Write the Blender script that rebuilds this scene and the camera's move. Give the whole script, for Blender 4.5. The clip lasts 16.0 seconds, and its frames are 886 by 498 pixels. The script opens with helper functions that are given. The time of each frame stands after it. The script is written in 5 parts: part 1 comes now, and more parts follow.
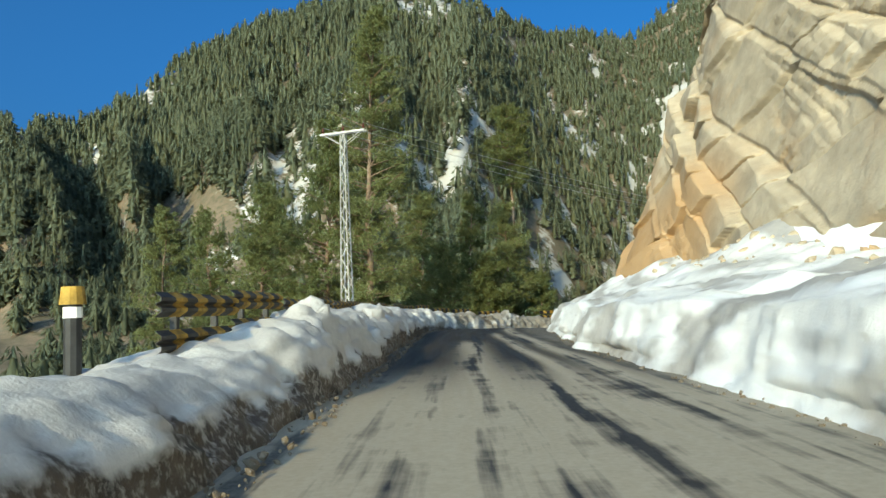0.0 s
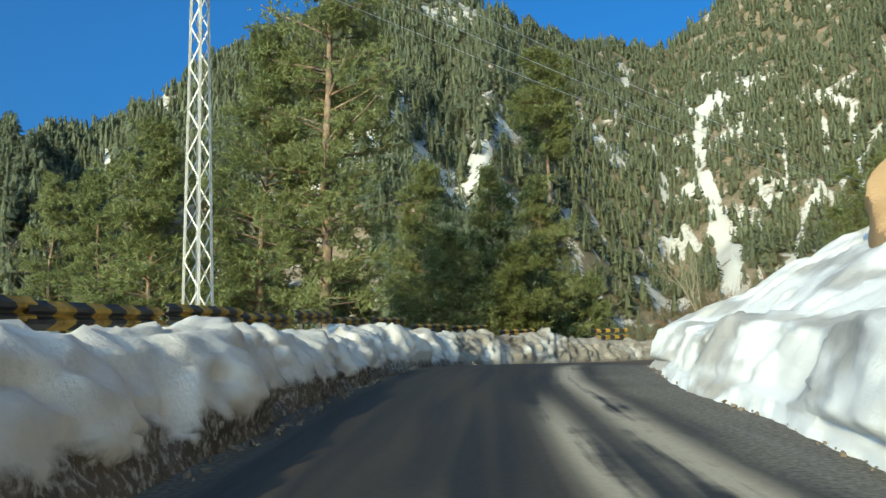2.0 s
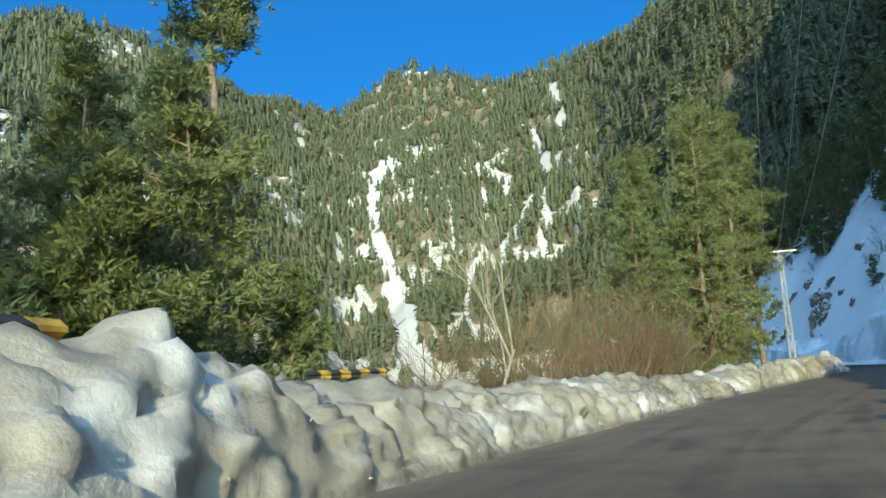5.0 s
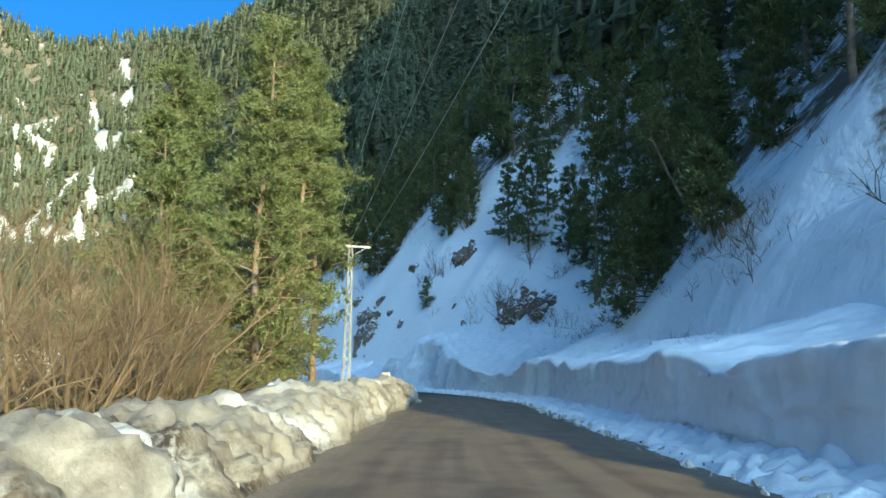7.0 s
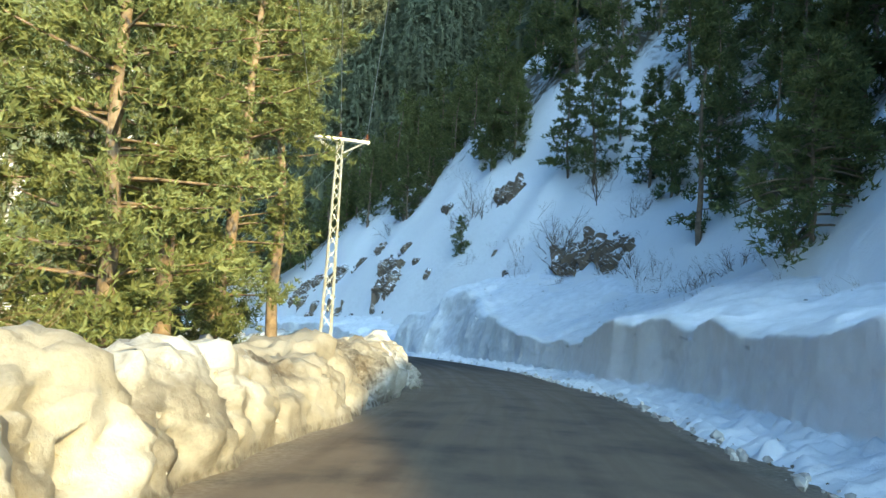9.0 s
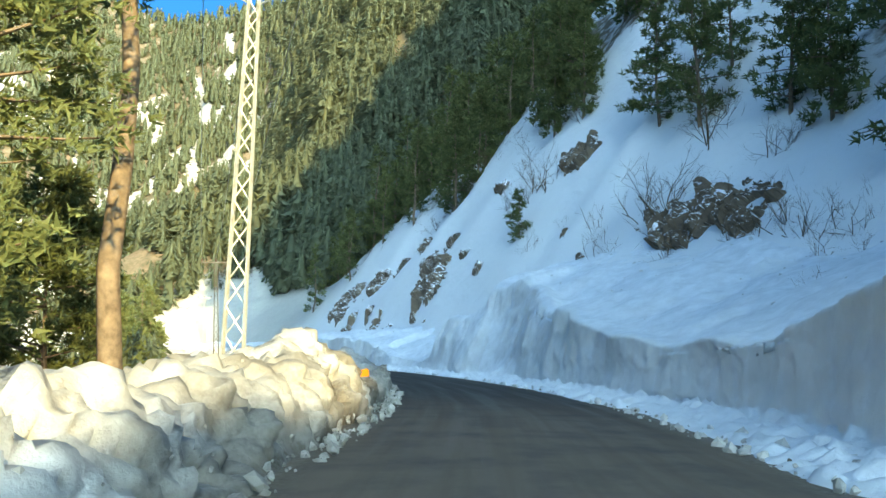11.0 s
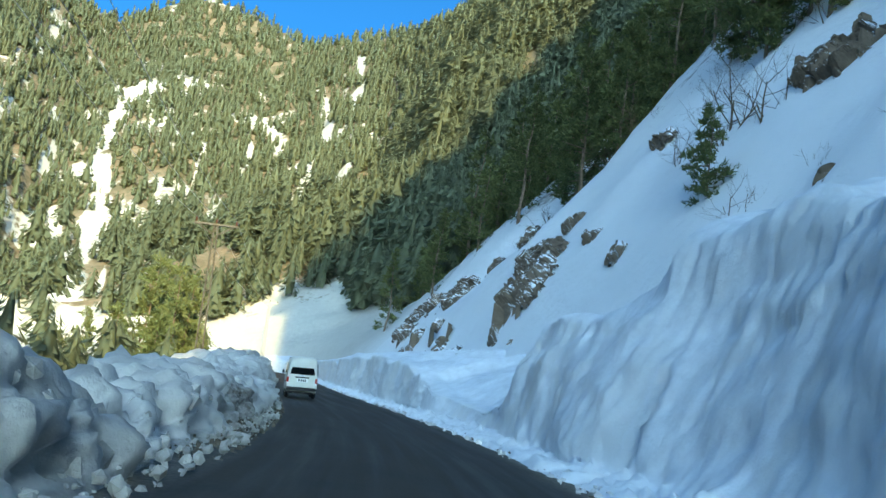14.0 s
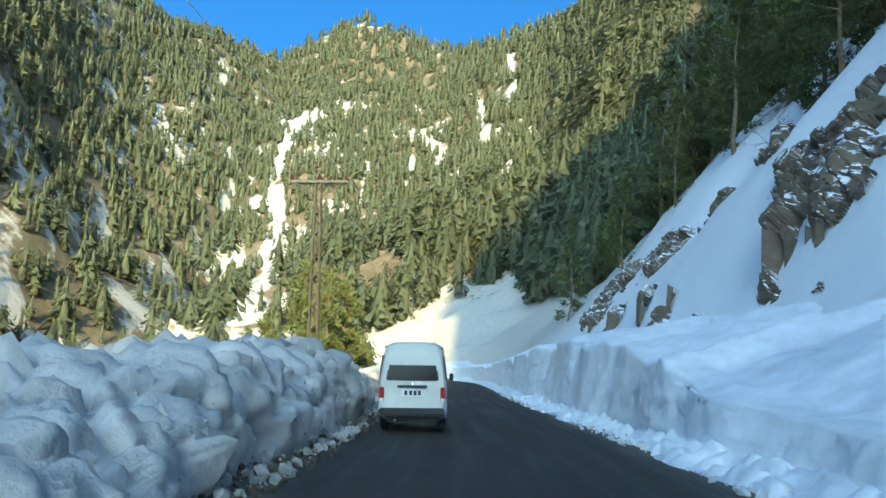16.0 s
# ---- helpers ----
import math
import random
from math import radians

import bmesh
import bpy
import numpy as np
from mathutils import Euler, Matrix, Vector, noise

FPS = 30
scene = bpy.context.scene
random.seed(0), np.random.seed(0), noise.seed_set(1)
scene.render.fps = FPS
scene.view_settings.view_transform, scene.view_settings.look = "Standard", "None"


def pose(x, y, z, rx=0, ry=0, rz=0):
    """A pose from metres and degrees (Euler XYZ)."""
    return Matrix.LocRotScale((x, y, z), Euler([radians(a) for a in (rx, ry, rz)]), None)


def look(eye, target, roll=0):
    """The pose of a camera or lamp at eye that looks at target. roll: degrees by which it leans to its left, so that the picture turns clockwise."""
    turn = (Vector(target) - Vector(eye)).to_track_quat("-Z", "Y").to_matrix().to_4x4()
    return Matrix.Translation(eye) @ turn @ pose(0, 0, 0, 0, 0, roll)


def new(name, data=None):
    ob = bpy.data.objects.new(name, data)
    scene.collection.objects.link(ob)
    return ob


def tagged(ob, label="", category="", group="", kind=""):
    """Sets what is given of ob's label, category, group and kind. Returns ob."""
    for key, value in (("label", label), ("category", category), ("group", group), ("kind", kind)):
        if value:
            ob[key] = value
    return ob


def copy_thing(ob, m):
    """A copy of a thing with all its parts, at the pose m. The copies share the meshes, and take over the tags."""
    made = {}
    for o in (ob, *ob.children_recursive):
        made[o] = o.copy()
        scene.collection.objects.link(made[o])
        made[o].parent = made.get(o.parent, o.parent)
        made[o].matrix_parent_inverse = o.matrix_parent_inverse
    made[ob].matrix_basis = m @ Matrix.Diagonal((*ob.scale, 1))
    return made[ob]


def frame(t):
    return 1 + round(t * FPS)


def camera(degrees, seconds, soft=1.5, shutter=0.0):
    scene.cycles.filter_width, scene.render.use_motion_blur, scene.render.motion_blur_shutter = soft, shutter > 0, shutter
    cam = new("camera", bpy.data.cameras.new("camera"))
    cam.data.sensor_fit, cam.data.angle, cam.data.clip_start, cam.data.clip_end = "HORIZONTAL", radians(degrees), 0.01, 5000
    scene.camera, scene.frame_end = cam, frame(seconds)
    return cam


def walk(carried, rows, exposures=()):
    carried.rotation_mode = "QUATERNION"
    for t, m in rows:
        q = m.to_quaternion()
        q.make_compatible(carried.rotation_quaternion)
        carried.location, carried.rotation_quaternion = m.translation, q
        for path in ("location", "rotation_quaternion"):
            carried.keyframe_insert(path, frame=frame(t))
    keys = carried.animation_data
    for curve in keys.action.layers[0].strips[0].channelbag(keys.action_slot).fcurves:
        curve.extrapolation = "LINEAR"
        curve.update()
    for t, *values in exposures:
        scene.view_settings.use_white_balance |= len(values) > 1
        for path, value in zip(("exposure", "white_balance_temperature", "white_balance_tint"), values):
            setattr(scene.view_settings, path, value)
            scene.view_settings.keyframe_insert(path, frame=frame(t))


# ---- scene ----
cam = camera(59.0, 16.0)
PATH = [
    (0, (-0.069, -0.039, 1.443), (-0.072, 1.956, 1.597), -2.0),
    (0.5, (0.418, 6.480, 1.401), (0.382, 8.472, 1.571), -2.3),
    (1, (0.863, 13.313, 1.362), (0.809, 15.305, 1.533), -3.0),
    (1.5, (1.041, 20.727, 1.452), (0.997, 22.718, 1.627), -2.7),
    (2, (1.223, 28.529, 1.469), (1.159, 30.518, 1.662), -1.3),
    (2.5, (1.339, 35.875, 1.303), (1.263, 37.856, 1.561), -1.4),
    (3, (1.472, 42.466, 1.227), (1.441, 44.439, 1.554), -2.2),
    (5.5, (7.795, 70.715, 0.337), (8.812, 72.408, 0.655), -3.0),
    (6, (10.959, 75.312, 0.356), (12.242, 76.814, 0.674), -2.4),
    (6.5, (14.915, 79.249, 0.365), (16.414, 80.532, 0.692), -1.5),
    (7, (19.591, 82.941, 0.334), (21.197, 84.086, 0.662), 0.9),
    (7.5, (24.629, 86.437, 0.321), (26.265, 87.548, 0.618), 2.7),
    (8, (29.585, 89.759, 0.317), (31.220, 90.883, 0.568), 3.1),
    (8.5, (34.053, 92.787, 0.419), (35.647, 93.973, 0.649), 3.6),
    (11, (56.190, 107.733, 0.305), (57.621, 109.105, 0.574), 1.4),
    (11.5, (60.700, 111.283, 0.354), (62.070, 112.716, 0.617), 3.3),
    (12, (65.006, 114.844, 0.411), (66.351, 116.296, 0.696), 6.5),
    (12.5, (68.939, 118.504, 0.376), (70.273, 119.956, 0.710), 8.1),
    (13, (72.666, 122.176, 0.311), (73.962, 123.658, 0.661), 6.9),
    (13.5, (76.007, 125.735, 0.328), (77.264, 127.253, 0.666), 7.1),
    (14, (79.606, 129.625, 0.344), (80.810, 131.183, 0.695), 8.8),
    (14.5, (82.891, 133.588, 0.294), (83.989, 135.218, 0.665), 9.3),
    (15, (85.712, 137.751, 0.409), (86.702, 139.454, 0.757), 7.8),
    (15.5, (88.221, 141.785, 0.415), (89.122, 143.543, 0.728), 5.6),
    (16, (90.643, 146.074, 0.305), (91.479, 147.864, 0.613), 4.2),
]
walk(cam, [(t, look(eye, target, roll)) for t, eye, target, roll in PATH], [(0.0, 1.5, 9100, -14.0), (3.0, 1.8, 8900, -16.0), (6.0, 1.98, 7900, -21.0), (8.5, 2.65, 10500, -14.0), (11.0, 2.7, 11200, -17.0), (12.0, 2.55, 10200, -19.0), (13.5, 2.42, 9700, -19.0), (15.0, 2.35, 9700, -17.0), (16.0, 2.32, 9900, -16.0)])

# ---- light ----
SUN_AZ, SUN_EL = math.atan2(-0.407, -0.914), radians(17.0)
world = bpy.data.worlds.new("world")
scene.world = world
world.use_nodes = True
wn = world.node_tree.nodes
sky = wn.new("ShaderNodeTexSky")
sky.sky_type, sky.sun_disc = "NISHITA", False
sky.sun_elevation, sky.sun_rotation = SUN_EL, SUN_AZ
sky.altitude, sky.air_density, sky.dust_density, sky.ozone_density = 0, 0.5, 8.0, 10.0
wn["Background"].inputs["Strength"].default_value = 0.14
deep = wn.new("ShaderNodeHueSaturation")
deep.inputs["Saturation"].default_value = 1.08
world.node_tree.links.new(sky.outputs[0], deep.inputs["Color"])
world.node_tree.links.new(deep.outputs[0], wn["Background"].inputs["Color"])
sun = new("sun", bpy.data.lights.new("sun", "SUN"))
sun.data.energy, sun.data.angle, sun.data.color = 1.75, radians(0.5), (1.0, 0.84, 0.60)
SUN_WAY = Vector((math.sin(SUN_AZ) * math.cos(SUN_EL), math.cos(SUN_AZ) * math.cos(SUN_EL), math.sin(SUN_EL)))
sun.matrix_world = look((0, 0, 200), Vector((0, 0, 200)) - SUN_WAY)

# ---- helpers of this scene ----


def part(name, bm, material, parent=None, label="", smooth=False):
    me = bpy.data.meshes.new(name)
    bm.normal_update()
    bm.to_mesh(me)
    bm.free()
    return finish(name, me, material, parent, label, smooth)


def finish(name, me, material, parent=None, label="", smooth=False):
    if material is not None:
        me.materials.append(material)
    me.polygons.foreach_set("use_smooth", [smooth] * len(me.polygons))
    ob = new(name, me)
    if parent is not None:
        ob.parent = parent
    if label:
        tagged(ob, label)
    return ob


def raw(name, verts, faces, material, parent=None, label="", smooth=False):
    me = bpy.data.meshes.new(name)
    me.from_pydata([tuple(v) for v in verts], [], [tuple(f) for f in faces])
    me.update()
    return finish(name, me, material, parent, label, smooth)


def grid_faces(n, m):
    i = np.arange(n - 1)[:, None] * m + np.arange(m - 1)[None]
    return np.stack([i, i + 1, i + m + 1, i + m], -1).reshape(-1, 4)


def big_mesh(name, verts, faces, material, smooth=True, attrs=None):
    """A large mesh from arrays of triangles or quads."""
    verts, faces = np.asarray(verts, np.float32), np.asarray(faces, np.int32)
    me = bpy.data.meshes.new(name)
    k = faces.shape[1]
    me.vertices.add(len(verts))
    me.vertices.foreach_set("co", verts.ravel())
    me.loops.add(faces.size)
    me.loops.foreach_set("vertex_index", faces.ravel())
    me.polygons.add(len(faces))
    me.polygons.foreach_set("loop_start", np.arange(len(faces)) * k)
    me.update(calc_edges=True)
    me.validate()
    for key, values in (attrs or {}).items():
        a = me.attributes.new(key, "FLOAT", "POINT")
        a.data.foreach_set("value", np.asarray(values, np.float32).ravel())
    me.polygons.foreach_set("use_smooth", [smooth] * len(me.polygons))
    me.materials.append(material)
    return new(name, me)


def fbm(x, y, z=0.0, octaves=3, seed=0.0):
    """Smooth lattice noise for arrays, about -1 to 1."""
    x, y, z = np.broadcast_arrays(np.asarray(x, float), np.asarray(y, float), np.asarray(z, float))
    total, amp = np.zeros(x.shape), 1.0
    for o in range(octaves):
        f = 2.0**o
        px, py, pz = x * f + seed * 17.3 + o * 5.1, y * f + seed * 3.7, z * f + seed * 9.1
        ix, iy, iz = np.floor(px), np.floor(py), np.floor(pz)
        fx, fy, fz = px - ix, py - iy, pz - iz
        fx, fy, fz = (v * v * (3 - 2 * v) for v in (fx, fy, fz))

        def h(a, b, c):
            n = (a * 127.1 + b * 311.7 + c * 74.7 + 0.5) % 65536.0
            v = np.sin(n) * 43758.5453
            return (v - np.floor(v)) * 2 - 1

        def mix(p, q, w):
            return p + (q - p) * w

        c00, c10 = mix(h(ix, iy, iz), h(ix + 1, iy, iz), fx), mix(h(ix, iy + 1, iz), h(ix + 1, iy + 1, iz), fx)
        c01, c11 = mix(h(ix, iy, iz + 1), h(ix + 1, iy, iz + 1), fx), mix(h(ix, iy + 1, iz + 1), h(ix + 1, iy + 1, iz + 1), fx)
        total += amp * mix(mix(c00, c10, fy), mix(c01, c11, fy), fz)
        amp *= 0.5
    return total


def smooth01(v, a, b):
    w = np.clip((np.asarray(v, float) - a) / (b - a), 0, 1)
    return w * w * (3 - 2 * w)


# ---- materials ----
def material(name, rough=0.9, metal=0.0, specular=0.3):
    m = bpy.data.materials.new(name)
    m.use_nodes = True
    b = m.node_tree.nodes["Principled BSDF"]
    b.inputs["Roughness"].default_value, b.inputs["Metallic"].default_value = rough, metal
    b.inputs["Specular IOR Level"].default_value = specular
    return m, m.node_tree, b


def node(tree, kind, **values):
    n = tree.nodes.new("ShaderNode" + kind)
    for key, v in values.items():
        n.inputs[key.replace("_", " ")].default_value = v
    return n


def noise_node(tree, scale, detail=6.0, rough=0.6, stretch=None, world_space=True):
    src = tree.nodes.new("ShaderNodeTexCoord").outputs["Object"] if not world_space else tree.nodes.new("ShaderNodeNewGeometry").outputs["Position"]
    if stretch:
        mp = tree.nodes.new("ShaderNodeMapping")
        mp.inputs["Scale"].default_value = stretch
        tree.links.new(src, mp.inputs["Vector"])
        src = mp.outputs[0]
    n = node(tree, "TexNoise", Scale=scale, Detail=detail, Roughness=rough)
    tree.links.new(src, n.inputs["Vector"])
    return n.outputs["Fac"]


def ramp(tree, fac, stops):
    r = tree.nodes.new("ShaderNodeValToRGB")
    while len(r.color_ramp.elements) < len(stops):
        r.color_ramp.elements.new(0.5)
    for e, (at, col) in zip(r.color_ramp.elements, stops):
        e.position, e.color = at, (*col, 1) if len(col) == 3 else col
    tree.links.new(fac, r.inputs[0])
    return r.outputs[0]


def gray(tree, fac, a, b):
    """fac mapped from a..b to 0..1."""
    n = node(tree, "MapRange", From_Min=a, From_Max=b)
    tree.links.new(fac, n.inputs[0])
    return n.outputs[0]


def mixed(tree, fac, a, b):
    n = tree.nodes.new("ShaderNodeMix")
    n.data_type = "RGBA"
    for sock, v in ((n.inputs[0], fac), (n.inputs[6], a), (n.inputs[7], b)):
        if isinstance(v, (tuple, list)):
            sock.default_value = (*v, 1)
        elif isinstance(v, (int, float)):
            sock.default_value = v
        else:
            tree.links.new(v, sock)
    return n.outputs[2]


def calc(tree, op, a, b=0.0):
    n = tree.nodes.new("ShaderNodeMath")
    n.operation = op
    n.use_clamp = op in ("ADD", "MULTIPLY", "SUBTRACT")
    for sock, v in ((n.inputs[0], a), (n.inputs[1], b)):
        if isinstance(v, (int, float)):
            sock.default_value = v
        else:
            tree.links.new(v, sock)
    return n.outputs[0]


def bump(tree, bsdf, fac, strength=0.4, distance=0.05):
    n = node(tree, "Bump", Strength=strength, Distance=distance)
    tree.links.new(fac, n.inputs["Height"])
    tree.links.new(n.outputs[0], bsdf.inputs["Normal"])


def attribute(tree, name):
    n = tree.nodes.new("ShaderNodeAttribute")
    n.attribute_name = name
    return n.outputs["Fac"]


def color_to(tree, bsdf, col):
    tree.links.new(col, bsdf.inputs["Base Color"])


def plain(name, col, rough=0.6, metal=0.0, vary=0.25, scale=6.0, specular=0.3, relief=0.0):
    """One paint or material with grain and stains."""
    m, t, b = material(name, rough, metal, specular)
    n = noise_node(t, scale, world_space=False)
    lo, hi = tuple(c * (1 - vary) for c in col), tuple(min(1, c * (1 + vary)) for c in col)
    color_to(t, b, ramp(t, n, [(0.3, lo), (0.7, hi)]))
    if relief:
        bump(t, b, n, relief, 0.02)
    return m


def snow_material(name, dirt=0.0, clean=(0.80, 0.82, 0.86), soil=((0.10, 0.075, 0.052), (0.030, 0.024, 0.019)), speckle=0.9, ground=0.35, relief=0.32):
    """Old snow; the mesh attribute 'dirt' says where grit lies on it."""
    m, t, b = material(name, 0.55, 0.0, 0.25)
    fine, mid, big = noise_node(t, 9.0), noise_node(t, 1.6), noise_node(t, 0.35)
    base = ramp(t, mid, [(0.3, tuple(c * 0.78 for c in clean)), (0.66, clean)])
    # brown silt tint; it also darkens the colour of snow in direct sun
    base = mixed(t, calc(t, "MULTIPLY", attribute(t, "silt_dim"), 0.85), base, mixed(t, gray(t, mid, 0.3, 0.7), (0.145, 0.12, 0.09), (0.30, 0.26, 0.205)))
    grit = attribute(t, "dirt")
    speck = calc(t, "MULTIPLY", gray(t, fine, 0.35, 0.75), speckle)
    lay = calc(t, "ADD", calc(t, "MULTIPLY", grit, calc(t, "ADD", speck, ground)), calc(t, "MULTIPLY", gray(t, big, 0.55, 0.8), dirt))
    col = mixed(t, lay, base, mixed(t, gray(t, mid, 0.4, 0.65), *soil))
    color_to(t, b, col)
    grain = noise_node(t, 26.0, 4)
    bump(t, b, calc(t, "ADD", calc(t, "MULTIPLY", grain, 0.22), calc(t, "ADD", calc(t, "MULTIPLY", fine, 0.42), calc(t, "MULTIPLY", mid, 0.36))), relief, 0.12)
    return m


M_SNOW = snow_material("old_snow", 0.25, (0.63, 0.61, 0.575), relief=0.33)
# beige overlay: the cut face's grit, with light from the sunny bank put in
M_WALL_SNOW = snow_material("cut_snow", 0.06, (0.80, 0.83, 0.86), ((0.74, 0.71, 0.65), (0.60, 0.57, 0.51)), 0.2, 0.75)


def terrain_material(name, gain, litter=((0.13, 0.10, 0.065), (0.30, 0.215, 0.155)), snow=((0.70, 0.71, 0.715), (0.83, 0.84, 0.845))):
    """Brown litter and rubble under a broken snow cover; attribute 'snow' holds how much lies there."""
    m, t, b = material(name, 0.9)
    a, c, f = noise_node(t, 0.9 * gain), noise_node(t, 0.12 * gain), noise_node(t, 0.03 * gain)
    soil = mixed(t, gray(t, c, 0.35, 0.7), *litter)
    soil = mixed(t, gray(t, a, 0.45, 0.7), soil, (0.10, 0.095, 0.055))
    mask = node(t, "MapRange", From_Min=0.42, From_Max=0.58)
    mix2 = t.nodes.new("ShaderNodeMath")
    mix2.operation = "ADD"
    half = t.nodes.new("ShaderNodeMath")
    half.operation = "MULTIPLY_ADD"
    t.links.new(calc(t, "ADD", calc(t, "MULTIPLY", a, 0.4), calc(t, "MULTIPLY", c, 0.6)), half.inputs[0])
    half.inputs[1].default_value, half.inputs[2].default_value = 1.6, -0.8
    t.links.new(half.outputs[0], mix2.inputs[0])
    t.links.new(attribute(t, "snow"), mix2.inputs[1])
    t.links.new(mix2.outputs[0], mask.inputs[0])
    # a darker snow colour is mixed in where the slope lies in full sun
    color_to(t, b, mixed(t, mask.outputs[0], soil, mixed(t, calc(t, "MULTIPLY", attribute(t, "sun_dim"), 0.9), mixed(t, c, *snow), mixed(t, a, (0.36, 0.34, 0.30), (0.50, 0.48, 0.435)))))
    soft = noise_node(t, 0.45 * gain, 5)
    bump(t, b, calc(t, "ADD", calc(t, "MULTIPLY", a, 0.35), calc(t, "MULTIPLY", soft, 0.65)), 0.6, 0.45 / gain)
    return m


M_GROUND = terrain_material("hillside_ground", 1.0)


def snowy_rock(name, stone):
    """Dark rock with snow held on its ledges."""
    m, t, b = material(name, 0.85)
    fine, mid = noise_node(t, 2.6, 8), noise_node(t, 0.8)
    layers = noise_node(t, 1.0, 5, stretch=(0.5, 0.5, 5.0))
    base = mixed(t, gray(t, mid, 0.35, 0.68), tuple(c * 0.6 for c in stone), stone)
    base = mixed(t, calc(t, "MULTIPLY", gray(t, layers, 0.45, 0.6), 0.5), base, tuple(c * 0.55 for c in stone))
    base = mixed(t, calc(t, "MULTIPLY", gray(t, fine, 0.5, 0.8), 0.6), base, tuple(c * 0.4 for c in stone))
    up = t.nodes.new("ShaderNodeSeparateXYZ")
    t.links.new(t.nodes.new("ShaderNodeNewGeometry").outputs["Normal"], up.inputs[0])
    hold = calc(t, "ADD", calc(t, "MULTIPLY", gray(t, up.outputs[2], -0.2, 1.0), 0.5), calc(t, "MULTIPLY", mid, 0.75))
    color_to(t, b, mixed(t, gray(t, hold, 0.70, 0.74), base, (0.80, 0.82, 0.86)))
    bump(t, b, calc(t, "ADD", calc(t, "MULTIPLY", fine, 0.6), calc(t, "MULTIPLY", mid, 0.4)), 0.8, 0.2)
    return m


# snow kept darker than M_GROUND's, to hold down its brightness in full sun
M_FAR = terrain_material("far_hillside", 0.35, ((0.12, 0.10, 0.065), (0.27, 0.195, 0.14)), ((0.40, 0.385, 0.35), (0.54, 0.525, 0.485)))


def rock_material(name, warm, iron=0.7):
    m, t, b = material(name, 0.85)
    fine, mid, big = noise_node(t, 3.5, 9), noise_node(t, 0.7), noise_node(t, 0.16)
    base = mixed(t, gray(t, mid, 0.35, 0.68), tuple(c * 0.62 for c in warm), warm)
    base = mixed(t, calc(t, "MULTIPLY", gray(t, big, 0.56, 0.68), iron), base, (0.38, 0.23, 0.11))
    base = mixed(t, calc(t, "MULTIPLY", gray(t, fine, 0.55, 0.8), 0.5), base, tuple(c * 0.45 for c in warm))
    base = mixed(t, calc(t, "MULTIPLY", gray(t, attribute(t, "tone"), 0.35, 1.0), 0.55), base, tuple(c * 1.25 for c in warm))
    base = mixed(t, calc(t, "MULTIPLY", attribute(t, "stain"), 0.75), base, (0.40, 0.225, 0.095))
    color_to(t, b, base)
    bump(t, b, calc(t, "ADD", calc(t, "MULTIPLY", fine, 0.6), calc(t, "MULTIPLY", mid, 0.4)), 0.7, 0.15)
    return m


M_CLIFF = rock_material("ochre_cliff_rock", (0.43, 0.355, 0.255))
M_ROCK = rock_material("grey_brown_rock", (0.18, 0.145, 0.11), 0.12)
M_SNOWY_ROCK = snowy_rock("rock_with_snow", (0.20, 0.15, 0.11))


def foliage(name, dark, light):
    """Needles: diffuse and partly let through."""
    m, t, b = material(name, 0.75, 0.0, 0.2)
    info, geo = t.nodes.new("ShaderNodeObjectInfo"), t.nodes.new("ShaderNodeNewGeometry")
    v = calc(t, "ADD", calc(t, "MULTIPLY", geo.outputs["Random Per Island"], 0.65), calc(t, "MULTIPLY", info.outputs["Random"], 0.35))
    col = mixed(t, v, dark, light)
    color_to(t, b, col)
    thin = t.nodes.new("ShaderNodeBsdfTranslucent")
    t.links.new(col, thin.inputs["Color"])
    mix = t.nodes.new("ShaderNodeMixShader")
    mix.inputs[0].default_value = 0.4
    t.links.new(b.outputs[0], mix.inputs[1])
    t.links.new(thin.outputs[0], mix.inputs[2])
    t.links.new(mix.outputs[0], t.nodes["Material Output"].inputs["Surface"])
    return m


M_FAR_LEAF = foliage("far_conifer_needles", (0.095, 0.114, 0.075), (0.18, 0.195, 0.118))
M_LEAF = foliage("pine_needles", (0.10, 0.128, 0.052), (0.235, 0.252, 0.11))
M_LEAF_DARK = foliage("dark_fir_needles", (0.080, 0.100, 0.042), (0.185, 0.20, 0.075))
M_BARK = plain("pine_bark", (0.19, 0.135, 0.095), 0.9, vary=0.5, scale=3.0, relief=0.6)
M_TWIG = plain("bare_twigs", (0.135, 0.092, 0.055), 0.9, vary=0.3, scale=3.0)
M_TWIG_PALE = plain("pale_bare_bark", (0.27, 0.23, 0.17), 0.9, vary=0.25, scale=3.0)


